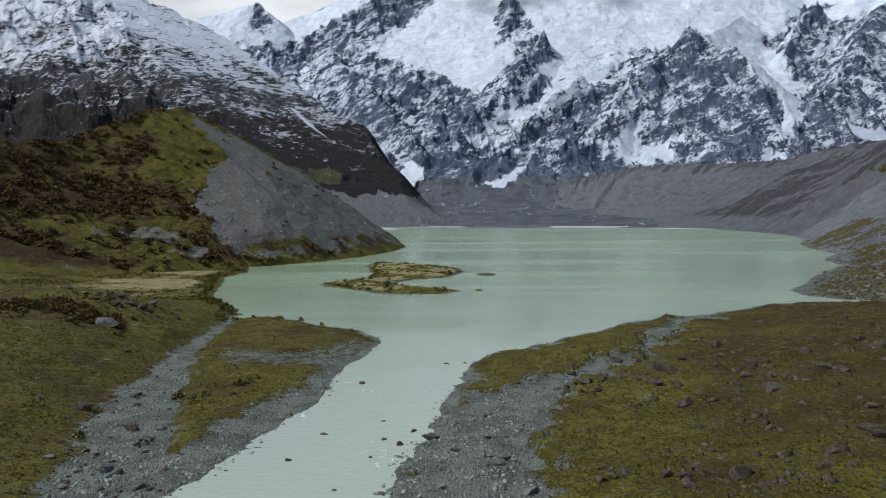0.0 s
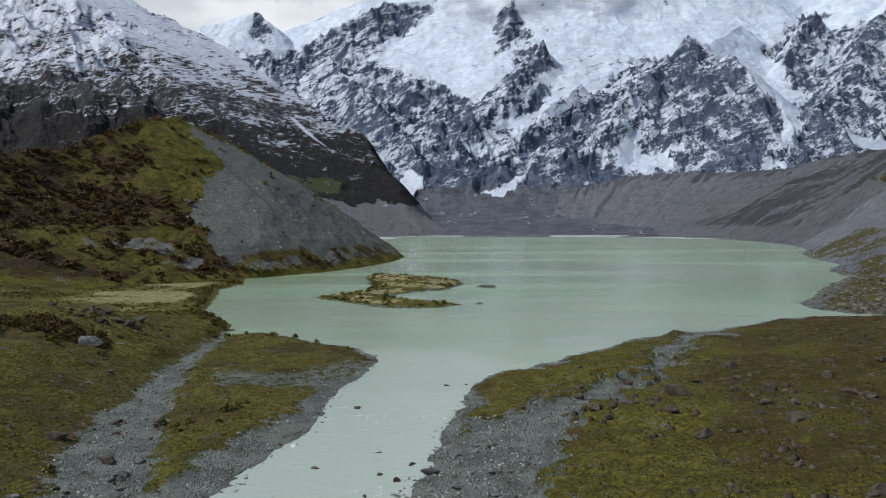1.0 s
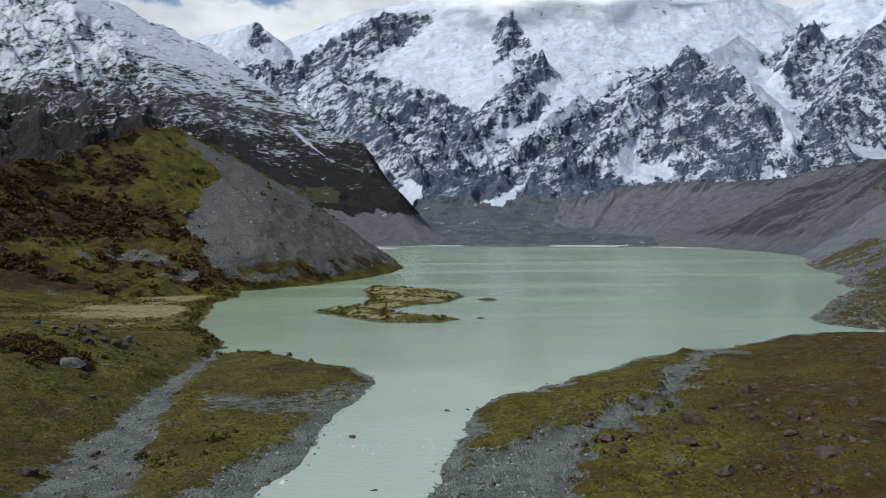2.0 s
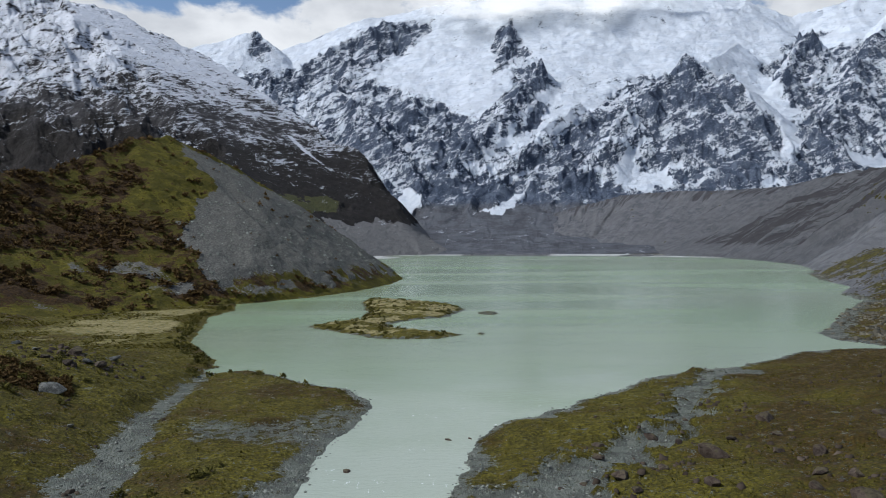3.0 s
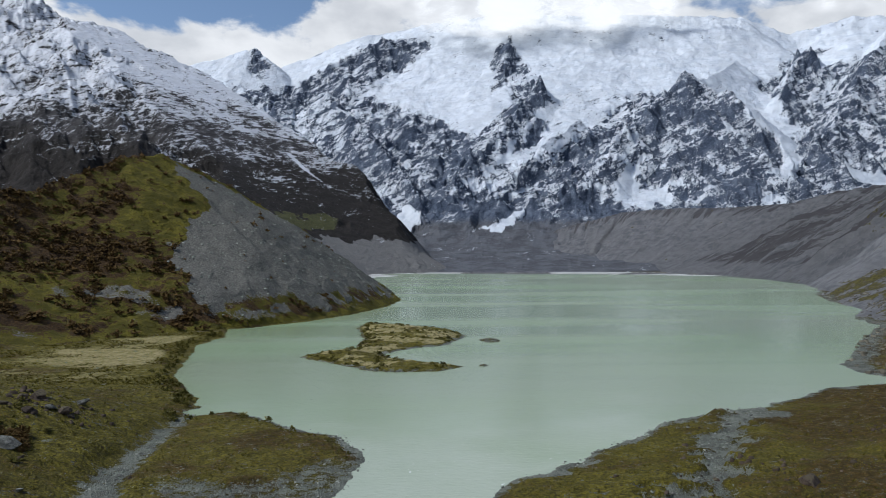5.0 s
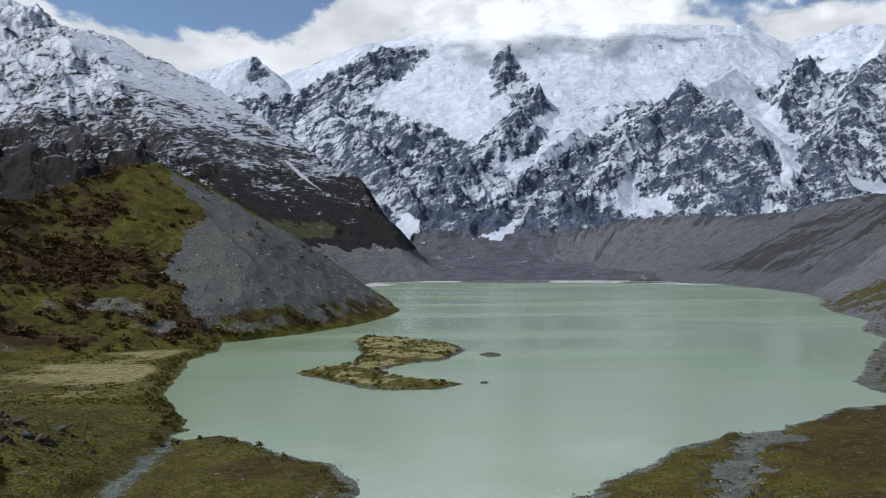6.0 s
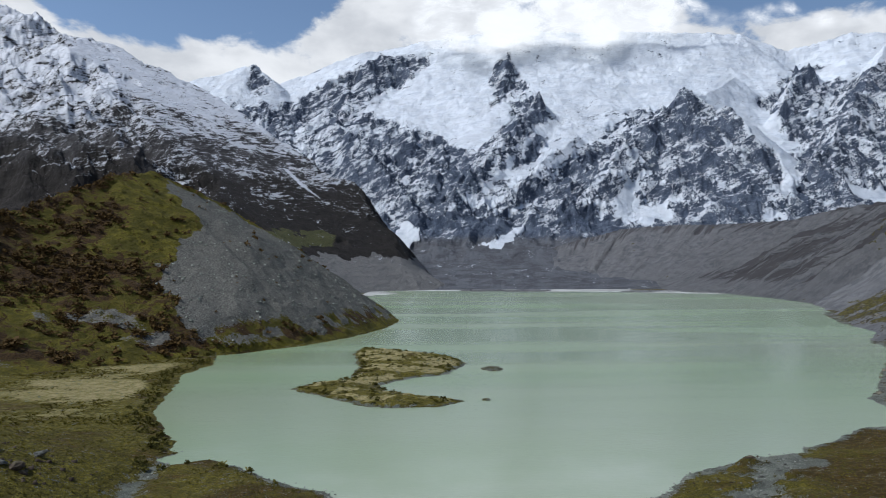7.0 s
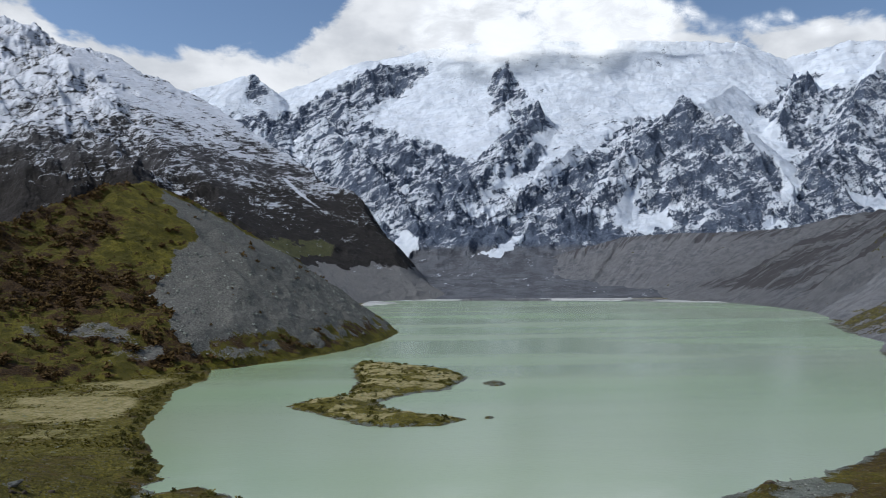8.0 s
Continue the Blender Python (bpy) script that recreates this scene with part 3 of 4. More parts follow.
def mat_water():
    """Water milky with rock flour: a pale green body under a rippled, glossy surface."""
    m, n, shader, place = material("glacial_water")
    streak = n.noise(stretched(n, place, 0.25, 1.0, 1.0), 0.006, 4, 0.55, 0.0, 1)
    body = n.mix(n.step(streak, 0.35, 0.65), (0.205, 0.282, 0.164), (0.234, 0.288, 0.198))
    sep = n.add("ShaderNodeSeparateXYZ")
    n.put(sep.inputs[0], place)
    silt = n.step(n.math("ADD", sep.outputs[1], n.math("MULTIPLY", n.noise(place, 0.03, 4), 60)), 275, 160)
    body = n.mix(silt, body, (0.325, 0.370, 0.300))
    # white flecks drawn out along the current: riffles, and sparkle painted into the colour
    riffle = n.noise(stretched(n, place, 1.0, 0.40, 1.0), 0.9, 5, 0.7, 0.5)
    reach = n.noise(place, 0.07, 3, 0.5)
    white_fleck = n.math("MULTIPLY", n.step(n.math("ADD", riffle, n.math("MULTIPLY", n.math("SUBTRACT", reach, 0.5), 0.5)), 0.80, 0.95), n.step(sep.outputs[1], 205, 165))
    body = n.mix(n.math("MULTIPLY", white_fleck, 0.8), body, (0.62, 0.65, 0.62))
    wave = n.noise(stretched(n, place, 0.55, 1.0, 1.0), 0.9, 5, 0.6, 0.4, 1)
    breeze = n.step(n.noise(stretched(n, place, 0.22, 1.0, 1.0), 0.010, 3, 0.5, 0.0, 1), 0.42, 0.60)
    far = n.noise(stretched(n, place, 0.5, 1.0, 1.0), 0.12, 3, 0.5, 0.0, 1)
    rough_run = n.step(sep.outputs[1], 215, 120)
    relief = n.math("ADD", n.math("MULTIPLY", wave, n.math("ADD", n.lin(breeze, 0, 1, 0.04, 0.09), n.math("MULTIPLY", rough_run, 0.06))), n.math("MULTIPLY", far, 0.05))
    finish(n, shader, body, n.lin(breeze, 0, 1, 0.17, 0.26), n.bump(relief, 1.0, 1.0), 0.5)
    shader.inputs["IOR"].default_value = 1.33
    return m


def mat_stone(name, a, b, moss=0.0):
    m, n, shader, place = material(name)
    info = n.add("ShaderNodeObjectInfo")
    n1, n2 = n.noise(place, 1.1, 6, 0.65), n.noise(place, 7.0, 6, 0.7)
    colour = n.mix(n.step(n1, 0.35, 0.65), a, b)
    colour = n.mix(n.math("MULTIPLY", n.step(n2, 0.5, 0.75), 0.5), colour, tuple(c * 1.5 for c in b))
    colour = n.mix(n.math("MULTIPLY", info.outputs["Random"], 0.5), colour, tuple(c * 0.6 for c in a))
    if moss:
        sep = n.add("ShaderNodeSeparateXYZ")
        n.put(sep.inputs[0], n.add("ShaderNodeNewGeometry").outputs["Normal"])
        colour = n.mix(n.math("MULTIPLY", n.step(n.math("ADD", sep.outputs[2], n1), 1.25, 1.5), moss), colour, (0.09, 0.085, 0.03))
    finish(n, shader, colour, 0.88, n.bump(n.math("ADD", n1, n.math("MULTIPLY", n2, 0.4)), 0.25, 0.8), 0.25)
    return m


def mat_leaf(name, a, b, spread):
    m, n, shader, place = material(name)
    geo = n.add("ShaderNodeNewGeometry")
    colour = n.mix(geo.outputs["Random Per Island"], a, b)
    colour = n.mix(n.step(n.noise(place, spread, 3, 0.5), 0.35, 0.65), colour, tuple(0.5 * (p + q) * 0.75 for p, q in zip(a, b)))
    finish(n, shader, colour, 0.9, None, 0.1)
    return m


M_GROUND, M_HILL, M_MORAINE, M_WATER = mat_ground(), mat_hill(), mat_moraine(), mat_water()
# the range's rock and debris are tinted blue, painting distance haze into the colour
M_MASSIF = mat_mountain("snowy_greywacke_hazed", (0.048, 0.067, 0.104), (0.126, 0.154, 0.206), (0.130, 0.138, 0.156), 1.0, radians(26))
M_WEST = mat_mountain("dark_greywacke", (0.023, 0.023, 0.025), (0.070, 0.068, 0.071), (0.021, 0.018, 0.016), 0.42, radians(12), (0.57, 0.60, 0.65), True)
M_BOULDER = mat_stone("lichened_boulder", (0.040, 0.028, 0.020), (0.095, 0.073, 0.056), 0.35)
M_COBBLE = mat_stone("grey_cobble", (0.072, 0.073, 0.064), (0.175, 0.178, 0.158))
M_PEBBLES = mat_leaf("river_gravel", (0.062, 0.068, 0.058), (0.300, 0.320, 0.275), 0.2)
M_TUSSOCK = mat_leaf("tussock", (0.066, 0.058, 0.008), (0.150, 0.126, 0.024), 0.12)
M_RUBBLE = mat_leaf("dark_rubble", (0.026, 0.019, 0.014), (0.105, 0.083, 0.064), 0.3)
M_BLOCKS = mat_leaf("grey_blocks", (0.040, 0.036, 0.026), (0.150, 0.140, 0.108), 0.1)
M_SCRUB = mat_leaf("brown_scrub", (0.050, 0.031, 0.011), (0.135, 0.084, 0.028), 0.05)
M_BUSH = mat_leaf("green_bush", (0.058, 0.056, 0.012), (0.125, 0.112, 0.026), 0.2)


def mat_cloud():
    """Drifting cloud: white by its own added glow, not lit, its density from the attribute and finer wisps."""
    m, n, shader, place = material("glowing_cloud")
    wisp = n.noise(stretched(n, place, 1.0, 1.0, 1.8), 0.0035, 8, 0.62, 0.3)
    dense = n.step(n.math("MULTIPLY", n.attr("dense"), n.lin(wisp, 0.1, 0.9, 0.25, 1.75)), 0.10, 0.85)
    glow, clear, b = n.add("ShaderNodeEmission"), n.add("ShaderNodeBsdfTransparent"), n.add("ShaderNodeMixShader")
    n.put(glow.inputs[0], n.mix(wisp, (0.66, 0.68, 0.70), (0.76, 0.77, 0.78)))
    n.put(b.inputs[0], dense)
    n.put(b.inputs[1], clear.outputs[0])
    n.put(b.inputs[2], glow.outputs[0])
    out = [k for k in m.node_tree.nodes if k.type == "OUTPUT_MATERIAL"][0]
    n.put(out.inputs[0], b.outputs[0])
    return m


def mat_silt():
    m, n, shader, place = material("pale_silt")
    g = n.noise(stretched(n, place, 0.3, 1.0, 1.0), 0.03, 6, 0.6)
    finish(n, shader, n.mix(n.step(g, 0.35, 0.65), (0.20, 0.20, 0.19), (0.44, 0.45, 0.44)), 0.7, None, 0.3)
    return m


M_CLOUD, M_SILT = mat_cloud(), mat_silt()

# ---- the large forms ----
def sheet(name, x, y, z, mat, shares, keep=None, smooth_faces=True):
    """A land surface over a grid of x, y; shares are attributes for its material; keep picks faces."""
    rows, cols = x.shape
    i = np.arange(rows * cols).reshape(rows, cols)
    quads = np.stack([i[:-1, :-1], i[:-1, 1:], i[1:, 1:], i[1:, :-1]], -1).reshape(-1, 4)
    co = np.stack([x, y, z], -1).reshape(-1, 3).astype(np.float32)
    values = {k: np.asarray(v, np.float32).reshape(-1) for k, v in shares.items()}
    if keep is not None:
        quads = quads[keep.reshape(-1)[quads[:, 0]]]
        used = np.unique(quads)
        back = np.zeros(rows * cols, np.int64)
        back[used] = np.arange(len(used))
        quads, co = back[quads], co[used]
        values = {k: v[used] for k, v in values.items()}
    me = bpy.data.meshes.new(name)
    me.vertices.add(len(co))
    me.vertices.foreach_set("co", co.reshape(-1))
    me.loops.add(quads.size)
    me.loops.foreach_set("vertex_index", quads.reshape(-1).astype(np.int32))
    me.polygons.add(len(quads))
    me.polygons.foreach_set("loop_start", np.arange(0, quads.size, 4, dtype=np.int32))
    me.polygons.foreach_set("use_smooth", np.full(len(quads), smooth_faces))
    for k, v in values.items():
        a = me.attributes.new(k, "FLOAT", "POINT")
        a.data.foreach_set("value", v)
    me.materials.append(mat)
    me.update(calc_edges=True)
    me.validate()
    return new(name, me)


def thing(name, label, category, group=""):
    """An Empty that parents the parts of one thing."""
    ob = tagged(new(name), label, category, group)
    ob.empty_display_size = 0.5
    return ob


def under(parent, ob, label=""):
    ob.parent = parent
    return tagged(ob, label)


def spaced(stops):
    """Coordinates with a spacing that changes from stop to stop: (place, spacing there)."""
    out = [stops[0][0]]
    for (a, sa), (b, sb) in zip(stops, stops[1:]):
        while out[-1] < b - 1e-6:
            t = (out[-1] - a) / (b - a)
            out.append(min(b, out[-1] + sa + (sb - sa) * t))
    return np.array(out)


def land(x, y):
    """Height of the ground with the moraine hill on it, and the shares of what covers it."""
    h, lake, gravel, west, spit, east = ground_parts(x, y)
    hill = hill_height(x, y)
    hill = np.minimum(hill, 0.76 * lake + 1.2 * fbm(x, y, 25, 3, 0.5, 75) * smooth(lake, 2, 20))
    z = np.where(lake > 0, smax(h, hill, 1.2), h)
    up = smooth(hill - h, 0.2, 5) * (lake > 0)
    # the scree face looks east, over the lake
    side = x - np.interp(y, (430, 460, 485, 525, 548, 570, 590, 625, 700), (-116, -131, -146, -157, -158, -150, -175, -196, -205)) + 9 * fbm(x, y, 30, 4, 0.6, 73)
    rim = along(x, y, HILL[6:])[1] + 6 * fbm(x, y, 24, 3, 0.6, 70)
    face = smooth(side, -3, 3) * smooth(lake, 2, 14) * smooth(rim, 5, 10)
    z = z + up * (1.3 * fbm(x, y, 18, 4, 0.55, 71) + 0.6 * fbm(x, y, 5, 3, 0.6, 72)) * (1 - 0.7 * face) * smooth(y, 1000, 800)
    # far off, the sheet stays under the mountains
    z = np.where((y > 770) & (lake > 0), np.minimum(z, 0.5), z)
    z = np.where((np.abs(x) > 470) & (y > 500), np.minimum(z, 1.0), z)
    green = smooth(x + 0.25 * (y - 600) + 12 * fbm(x, y, 40, 3, 0.5, 78), -224, -202) * smooth(z, 44, 62)
    scrub = up * (0.72 - 0.60 * green - 0.22 * smooth(z, 45, 25) + 0.40 * fbm(x, y, 50, 3, 0.5, 74))
    rubble = 0.62 * smooth(fbm(x, y, 38, 3, 0.5, 76), 0.12, 0.5) * smooth(z, 34, 22)
    scree = up * np.maximum(face * (1 - 0.8 * smooth(lake, 26, 14) * smooth(fbm(x, y, 22, 3, 0.5, 77), -0.25, 0.1)), rubble)
    flat = np.exp(-(((x + 112) / 40) ** 2 + ((y - 338) / 66) ** 2) ** 1.5)
    sand = flat * smooth(lake, 6, 14) * (0.88 + 0.8 * fbm(x * 0.5, y, 22, 4, 0.6, 79))
    dry = 0.26 + 0.80 * smooth(x - 0.25 * (y - 100), 26, 78) + 0.45 * west * smooth(-x, 66, 92) * smooth(y, 190, 130) + 0.15 * spit - 0.35 * smooth(y, 250, 265) * smooth(x, 100, 130)
    is_hill = (hill > h + 0.2) & (lake > 1.0) & (x > -460) & (y < 770)
    return z, lake, gravel, dry, sand, scree, scrub, is_hill, face


def build_ground():
    gx = spaced([(-4900, 500), (-600, 60), (-330, 3), (-128, 0.95), (128, 0.95), (300, 8), (900, 100), (4900, 600)])
    gy = spaced([(-900, 120), (20, 12), (72, 0.9), (250, 0.95), (470, 1.7), (740, 2.4), (900, 25), (4900, 500)])
    x, y = np.meshgrid(gx, gy)
    z, lake, gravel, dry, sand, scree, scrub, is_hill, face = land(x, y)
    gravel = np.maximum(gravel, smooth(lake, 12, 4) * smooth(y, 262, 275) * smooth(x, 110, 130) * (x < 400))
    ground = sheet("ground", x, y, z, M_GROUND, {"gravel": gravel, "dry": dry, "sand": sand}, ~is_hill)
    tagged(ground, "tussock grass, moss and grey gravel round the lake", "ground", "", "structure")
    mound = thing("moraine_hill", "moraine hill with green turf, brown scrub and a grey scree face", "hill")
    bare = face > 0.5
    under(mound, sheet("turf_slope", x, y, z, M_HILL, {"scree": scree, "scrub": scrub}, is_hill & ~bare))
    under(mound, sheet("scree_face", x, y, z, M_HILL, {"scree": scree, "scrub": scrub}, is_hill & bare), "bare grey scree slope")


def build_water():
    gx = spaced([(-1400, 300), (-300, 60), (300, 60), (1400, 300)])
    gy = spaced([(-900, 200), (0, 60), (900, 60), (2100, 300)])
    x, y = np.meshgrid(gx, gy)
    tagged(sheet("water", x, y, 0 * x, M_WATER, {}), "milky pale green glacial lake and river", "water", "", "structure")


def build_island():
    x, y = np.meshgrid(np.arange(-56, 28, 0.8), np.arange(280, 486, 1.0))
    d = inside(x, y, ISLAND) + 1.6 * fbm(x, y, 10, 4, 0.6, 81)
    z = np.where(d < 0, 2.1 * (1 - np.exp(d / 7.0)), -0.35 * d) + smooth(-d, 0.5, 3) * (0.5 * fbm(x, y, 12, 3, 0.5, 82) + 0.3 * fbm(x, y, 3, 3, 0.6, 83))
    gravel = smooth(d + 1.5 * fbm(x, y, 5, 3, 0.6, 84), -2.4, -0.6) * (0.55 + 0.45 * smooth(x, -20, -5) * smooth(y, 335, 350))
    sand = 1.0 * smooth(-d, 1.5, 4) * smooth(fbm(x, y, 16, 3, 0.6, 85), -0.35, 0.1)
    isle = thing("island", "low crescent island of moss and grey gravel in the lake", "island")
    shares = {"gravel": gravel, "dry": 0.1 + 0 * x, "sand": sand}
    under(isle, sheet("mossy_top", x, y, np.maximum(z, -1.2), M_GROUND, shares, (d < 3) & (gravel <= 0.5)))
    under(isle, sheet("gravel_beach", x, y, np.maximum(z, -1.2), M_GROUND, shares, (d < 3) & (gravel > 0.5)), "grey gravel beach")
    for cx, cy, rx, ry, top in ((29, 382, 4.6, 7.0, 1.0), (20, 305, 1.6, 1.8, 0.5)):
        x, y = np.meshgrid(np.linspace(cx - rx * 1.6, cx + rx * 1.6, 36), np.linspace(cy - ry * 1.6, cy + ry * 1.6, 36))
        d = np.hypot((x - cx) / rx, (y - cy) / ry) - 1 + 0.25 * fbm(x, y, rx, 3, 0.6, 86)
        z = top * np.where(d < 0, 1 - np.exp(2.5 * d), -1.2 * d) + 0.15 * fbm(x, y, 1.5, 3, 0.6, 87) * (d < 0)
        tagged(sheet("islet", x, y, z, M_GROUND, {"gravel": 0.55 + 0 * x, "dry": 0.2 + 0 * x, "sand": 0 * x}, d < 0.4), "small islet of stones and moss in the lake", "islet")


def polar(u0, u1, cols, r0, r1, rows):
    """A grid that fans out from the camera's start, spread to fit its view: x = u * y."""
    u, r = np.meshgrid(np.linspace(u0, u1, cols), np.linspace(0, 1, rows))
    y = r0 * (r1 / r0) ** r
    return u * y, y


def steepness(x, y, h):
    gy, gx = np.gradient(h)
    return np.hypot(gx / np.gradient(x, axis=1), gy / np.gradient(y, axis=0))


def build_massif():
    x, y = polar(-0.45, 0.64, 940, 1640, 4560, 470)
    h, share = massif_parts(x, y)
    steep = steepness(x, y, h)
    low = smooth(h, 190, 90)
    snow = share + (1 - smooth(share, 0.6, 0.95)) * (0.22 * smooth(steep, 1.0, 0.45) - 0.22 * smooth(steep, 0.9, 1.7)) * smooth(share, 0.02, 0.3)
    shares = {"snow": snow, "low": low}
    range_ = thing("mountain_range", "high rocky mountain face with glaciers and fresh snow", "mountain")
    ice, apron = share > 0.72, h < 120
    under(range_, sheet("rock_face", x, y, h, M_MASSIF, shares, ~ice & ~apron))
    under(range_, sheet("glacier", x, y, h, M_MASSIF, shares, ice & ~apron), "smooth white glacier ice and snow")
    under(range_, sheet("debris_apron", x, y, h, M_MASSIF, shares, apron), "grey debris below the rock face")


def build_west():
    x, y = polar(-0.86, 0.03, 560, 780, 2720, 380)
    h = west_height(x, y)
    steep = steepness(x, y, h)
    low = smooth(h + 60 * fbm(x, y, 180, 4), 380, 180)
    snow = -0.30 + 1.02 * smooth(h + 90 * fbm(x, y, 160, 5), 110, 540) + 0.13 * smooth(h, 320, 520) - 0.15 * smooth(steep, 0.9, 1.6)
    chute = smooth(-band(x, y, [(-362, 2028, 7), (-318, 1975, 7), (-262, 1930, 3)]), -2, 4)
    snow = (snow - 0.8 * (y < 1450) + 0.26 * smooth(x, -560, -300) * smooth(h, 110, 220)) * (1 - chute) + 1.2 * chute
    shelf = h + 12 * fbm(x, y, 50, 4, 0.6, 56)
    turf = smooth(x, -345, -310) * smooth(x, -190, -215) * smooth(shelf, 86, 94) * smooth(shelf, 132, 120)
    talus = smooth(h + 14 * fbm(x, y, 70, 4, 0.55, 57), 84, 66) * smooth(x, -420, -340)
    peak = thing("dark_mountain", "dark rocky mountainside dusted with snow towards its crest", "mountain")
    shares = {"snow": snow, "low": low, "turf": turf, "talus": talus}
    bench = (h < 105) & (y < 1700)
    under(peak, sheet("rock_slope", x, y, h, M_WEST, shares, (h > -4) & ~bench))
    under(peak, sheet("moraine_bench", x, y, h, M_WEST, shares, (h > -4) & bench), "grey moraine bench with a green top")


def build_east():
    x, y = np.meshgrid(spaced([(120, 2.5), (300, 2.5), (420, 4), (900, 4), (1250, 12)]), spaced([(262, 2), (420, 2), (900, 4), (2350, 6)]))
    h = east_height(x, y)
    arc, down = along(x, y, EAST_CREST)
    raw = smooth(down + 25 * fbm(arc, 0 * arc, 90, 4, 0.6, 65), 75, 25)
    belt = smooth(y, 1020, 1120) * smooth(y + 0.9 * (x - 690), 1520, 1400) * smooth(h, 12, 30)
    dark = np.maximum(0.8 * raw * smooth(y, 900, 1100), 0.9 * belt)
    turf = 0.45 * smooth(y, 1250, 950) * smooth(h, 60, 90) + (0.58 + 0.6 * fbm(x, y, 40, 4, 0.6, 66)) * smooth(y, 840, 740) * smooth(inside(x, y, LAKE), 3, 14)
    tagged(sheet("moraine_wall", x, y, np.maximum(h, -3), M_MORAINE, {"dark": dark, "turf": turf, "arc": arc, "down": down}, h > -2), "long grey moraine wall with rills along the lake", "moraine")


def build_head():
    """Pale silt along the head of the lake, and low bars of debris in front of it."""
    x, y = np.meshgrid(np.arange(-160, 640, 7.0), np.arange(1330, 1760, 5.0))
    lake = inside(x, y, LAKE) + 40 * fbm(x, y, 160, 4, 0.55, 95)
    z = 0.25 + 0.6 * smooth(lake, -40, 60) - 0.5 * smooth(lake, -32, -60)
    tagged(sheet("silt_flat", x, y, z, M_SILT, {}, (lake > -45) & (lake < 110)), "pale silt flats at the head of the lake", "shore", "", "structure")
    for cx, cy, rx, ry, top in ((205, 1545, 48, 30, 5.0), (120, 1585, 70, 30, 4.0), (420, 1500, 60, 26, 3.0)):
        x, y = np.meshgrid(np.linspace(cx - rx * 1.5, cx + rx * 1.5, 44), np.linspace(cy - ry * 1.5, cy + ry * 1.5, 30))
        d = np.hypot((x - cx) / rx, (y - cy) / ry) - 1 + 0.35 * fbm(x, y, rx * 0.6, 4, 0.6, 96)
        z = top * np.where(d < 0, 1 - np.exp(2.2 * d), -1.0 * d) + 0.9 * fbm(x, y, 9, 3, 0.6, 97) * (d < 0)
        tagged(sheet("debris_bar", x, y, z, M_MORAINE, {"dark": 0.35 + 0 * x, "turf": 0 * x, "arc": x, "down": y}, d < 0.3), "low grey bar of rock debris at the lake head", "gravel bar", "debris bars at the lake head")


def build_clouds():
    """Cloud that caps the range: a thin sheet hung before its crest, shaped to fit the camera's view."""
    x, z = np.meshgrid(np.linspace(-560, 3350, 150), np.linspace(1080, 2000, 60))
    roll = 1262 + 45 * fbm(x, 0 * z, 560, 4, 0.55, 113) + 190 * smooth(x, 950, 1550)
    top = 1470 + 380 * np.exp(-((x - 730) / 690) ** 2) + 70 * fbm(x, 0 * z, 370, 4, 0.6, 114)
    dense = 0.88 * smooth(z, roll - 150, roll + 130) * smooth(x, -370, 170) * smooth(z, top + 80, top - 60) * (0.85 + 0.5 * fbm(x, z, 270, 4, 0.55, 116))
    y = 4250 - 1.1 * np.clip(1400 - z, 0, None) + 40 * fbm(x, 1.6 * z, 420, 3, 0.5, 117)
    tagged(sheet("cloud_backdrop", x, y, z, M_CLOUD, {"dense": np.clip(dense, 0, 1.2)}), "white cloud drifting over the mountain crest", "cloud", "", "structure")


build_water()
build_head()
build_clouds()
build_massif()
build_west()
build_east()
build_island()
build_ground()

# ---- stones, grass and bushes ----
rng = np.random.RandomState(11)


def ground_z(x, y):
    return land(np.atleast_1d(np.asarray(x, float)), np.atleast_1d(np.asarray(y, float)))[0]


def stone_mesh(name, mat, seed, tall, rounds=3):
    """An angular, weathered stone about 1 across: a lumpy ball cut by a few flat breaks."""
    r = np.random.RandomState(seed)
    bm = bmesh.new()
    bmesh.ops.create_icosphere(bm, subdivisions=rounds, radius=0.5)
    cuts = [(Vector(r.normal(size=3)).normalized(), 0.22 + 0.18 * r.rand()) for _ in range(12)]
    off = Vector(r.rand(3) * 50)
    for v in bm.verts:
        p = v.co.copy()
        p *= 1 + 0.30 * noise.noise(p * 2.2 + off) + 0.10 * noise.noise(p * 6 + off)
        for way, far in cuts:
            over = p.dot(way) - far
            if over > 0:
                p -= way * over * 0.88
        p *= 1 + 0.05 * noise.noise(p * 14 + off)
        v.co = Vector((p.x * 1.15, p.y, p.z * tall))
    me = bpy.data.meshes.new(name)
    bm.to_mesh(me)
    bm.free()
    me.materials.append(mat)
    return me


def place_stones(name, label, group, spots, meshes, sink, category="stone", level=None):
    for i, (x, y, size) in enumerate(spots):
        z = ground_z(x, y)[0] if level is None else level
        ob = new(name, meshes[i % len(meshes)])
        s = size * (0.88 + 0.16 * rng.rand())
        ob.matrix_world = pose(x, y, z + s * sink, rng.uniform(-14, 14), rng.uniform(-14, 14), rng.uniform(0, 360)) @ Matrix.Diagonal((s, s * rng.uniform(0.7, 0.95), s * rng.uniform(0.75, 1.1), 1))
        tagged(ob, label, category, group)


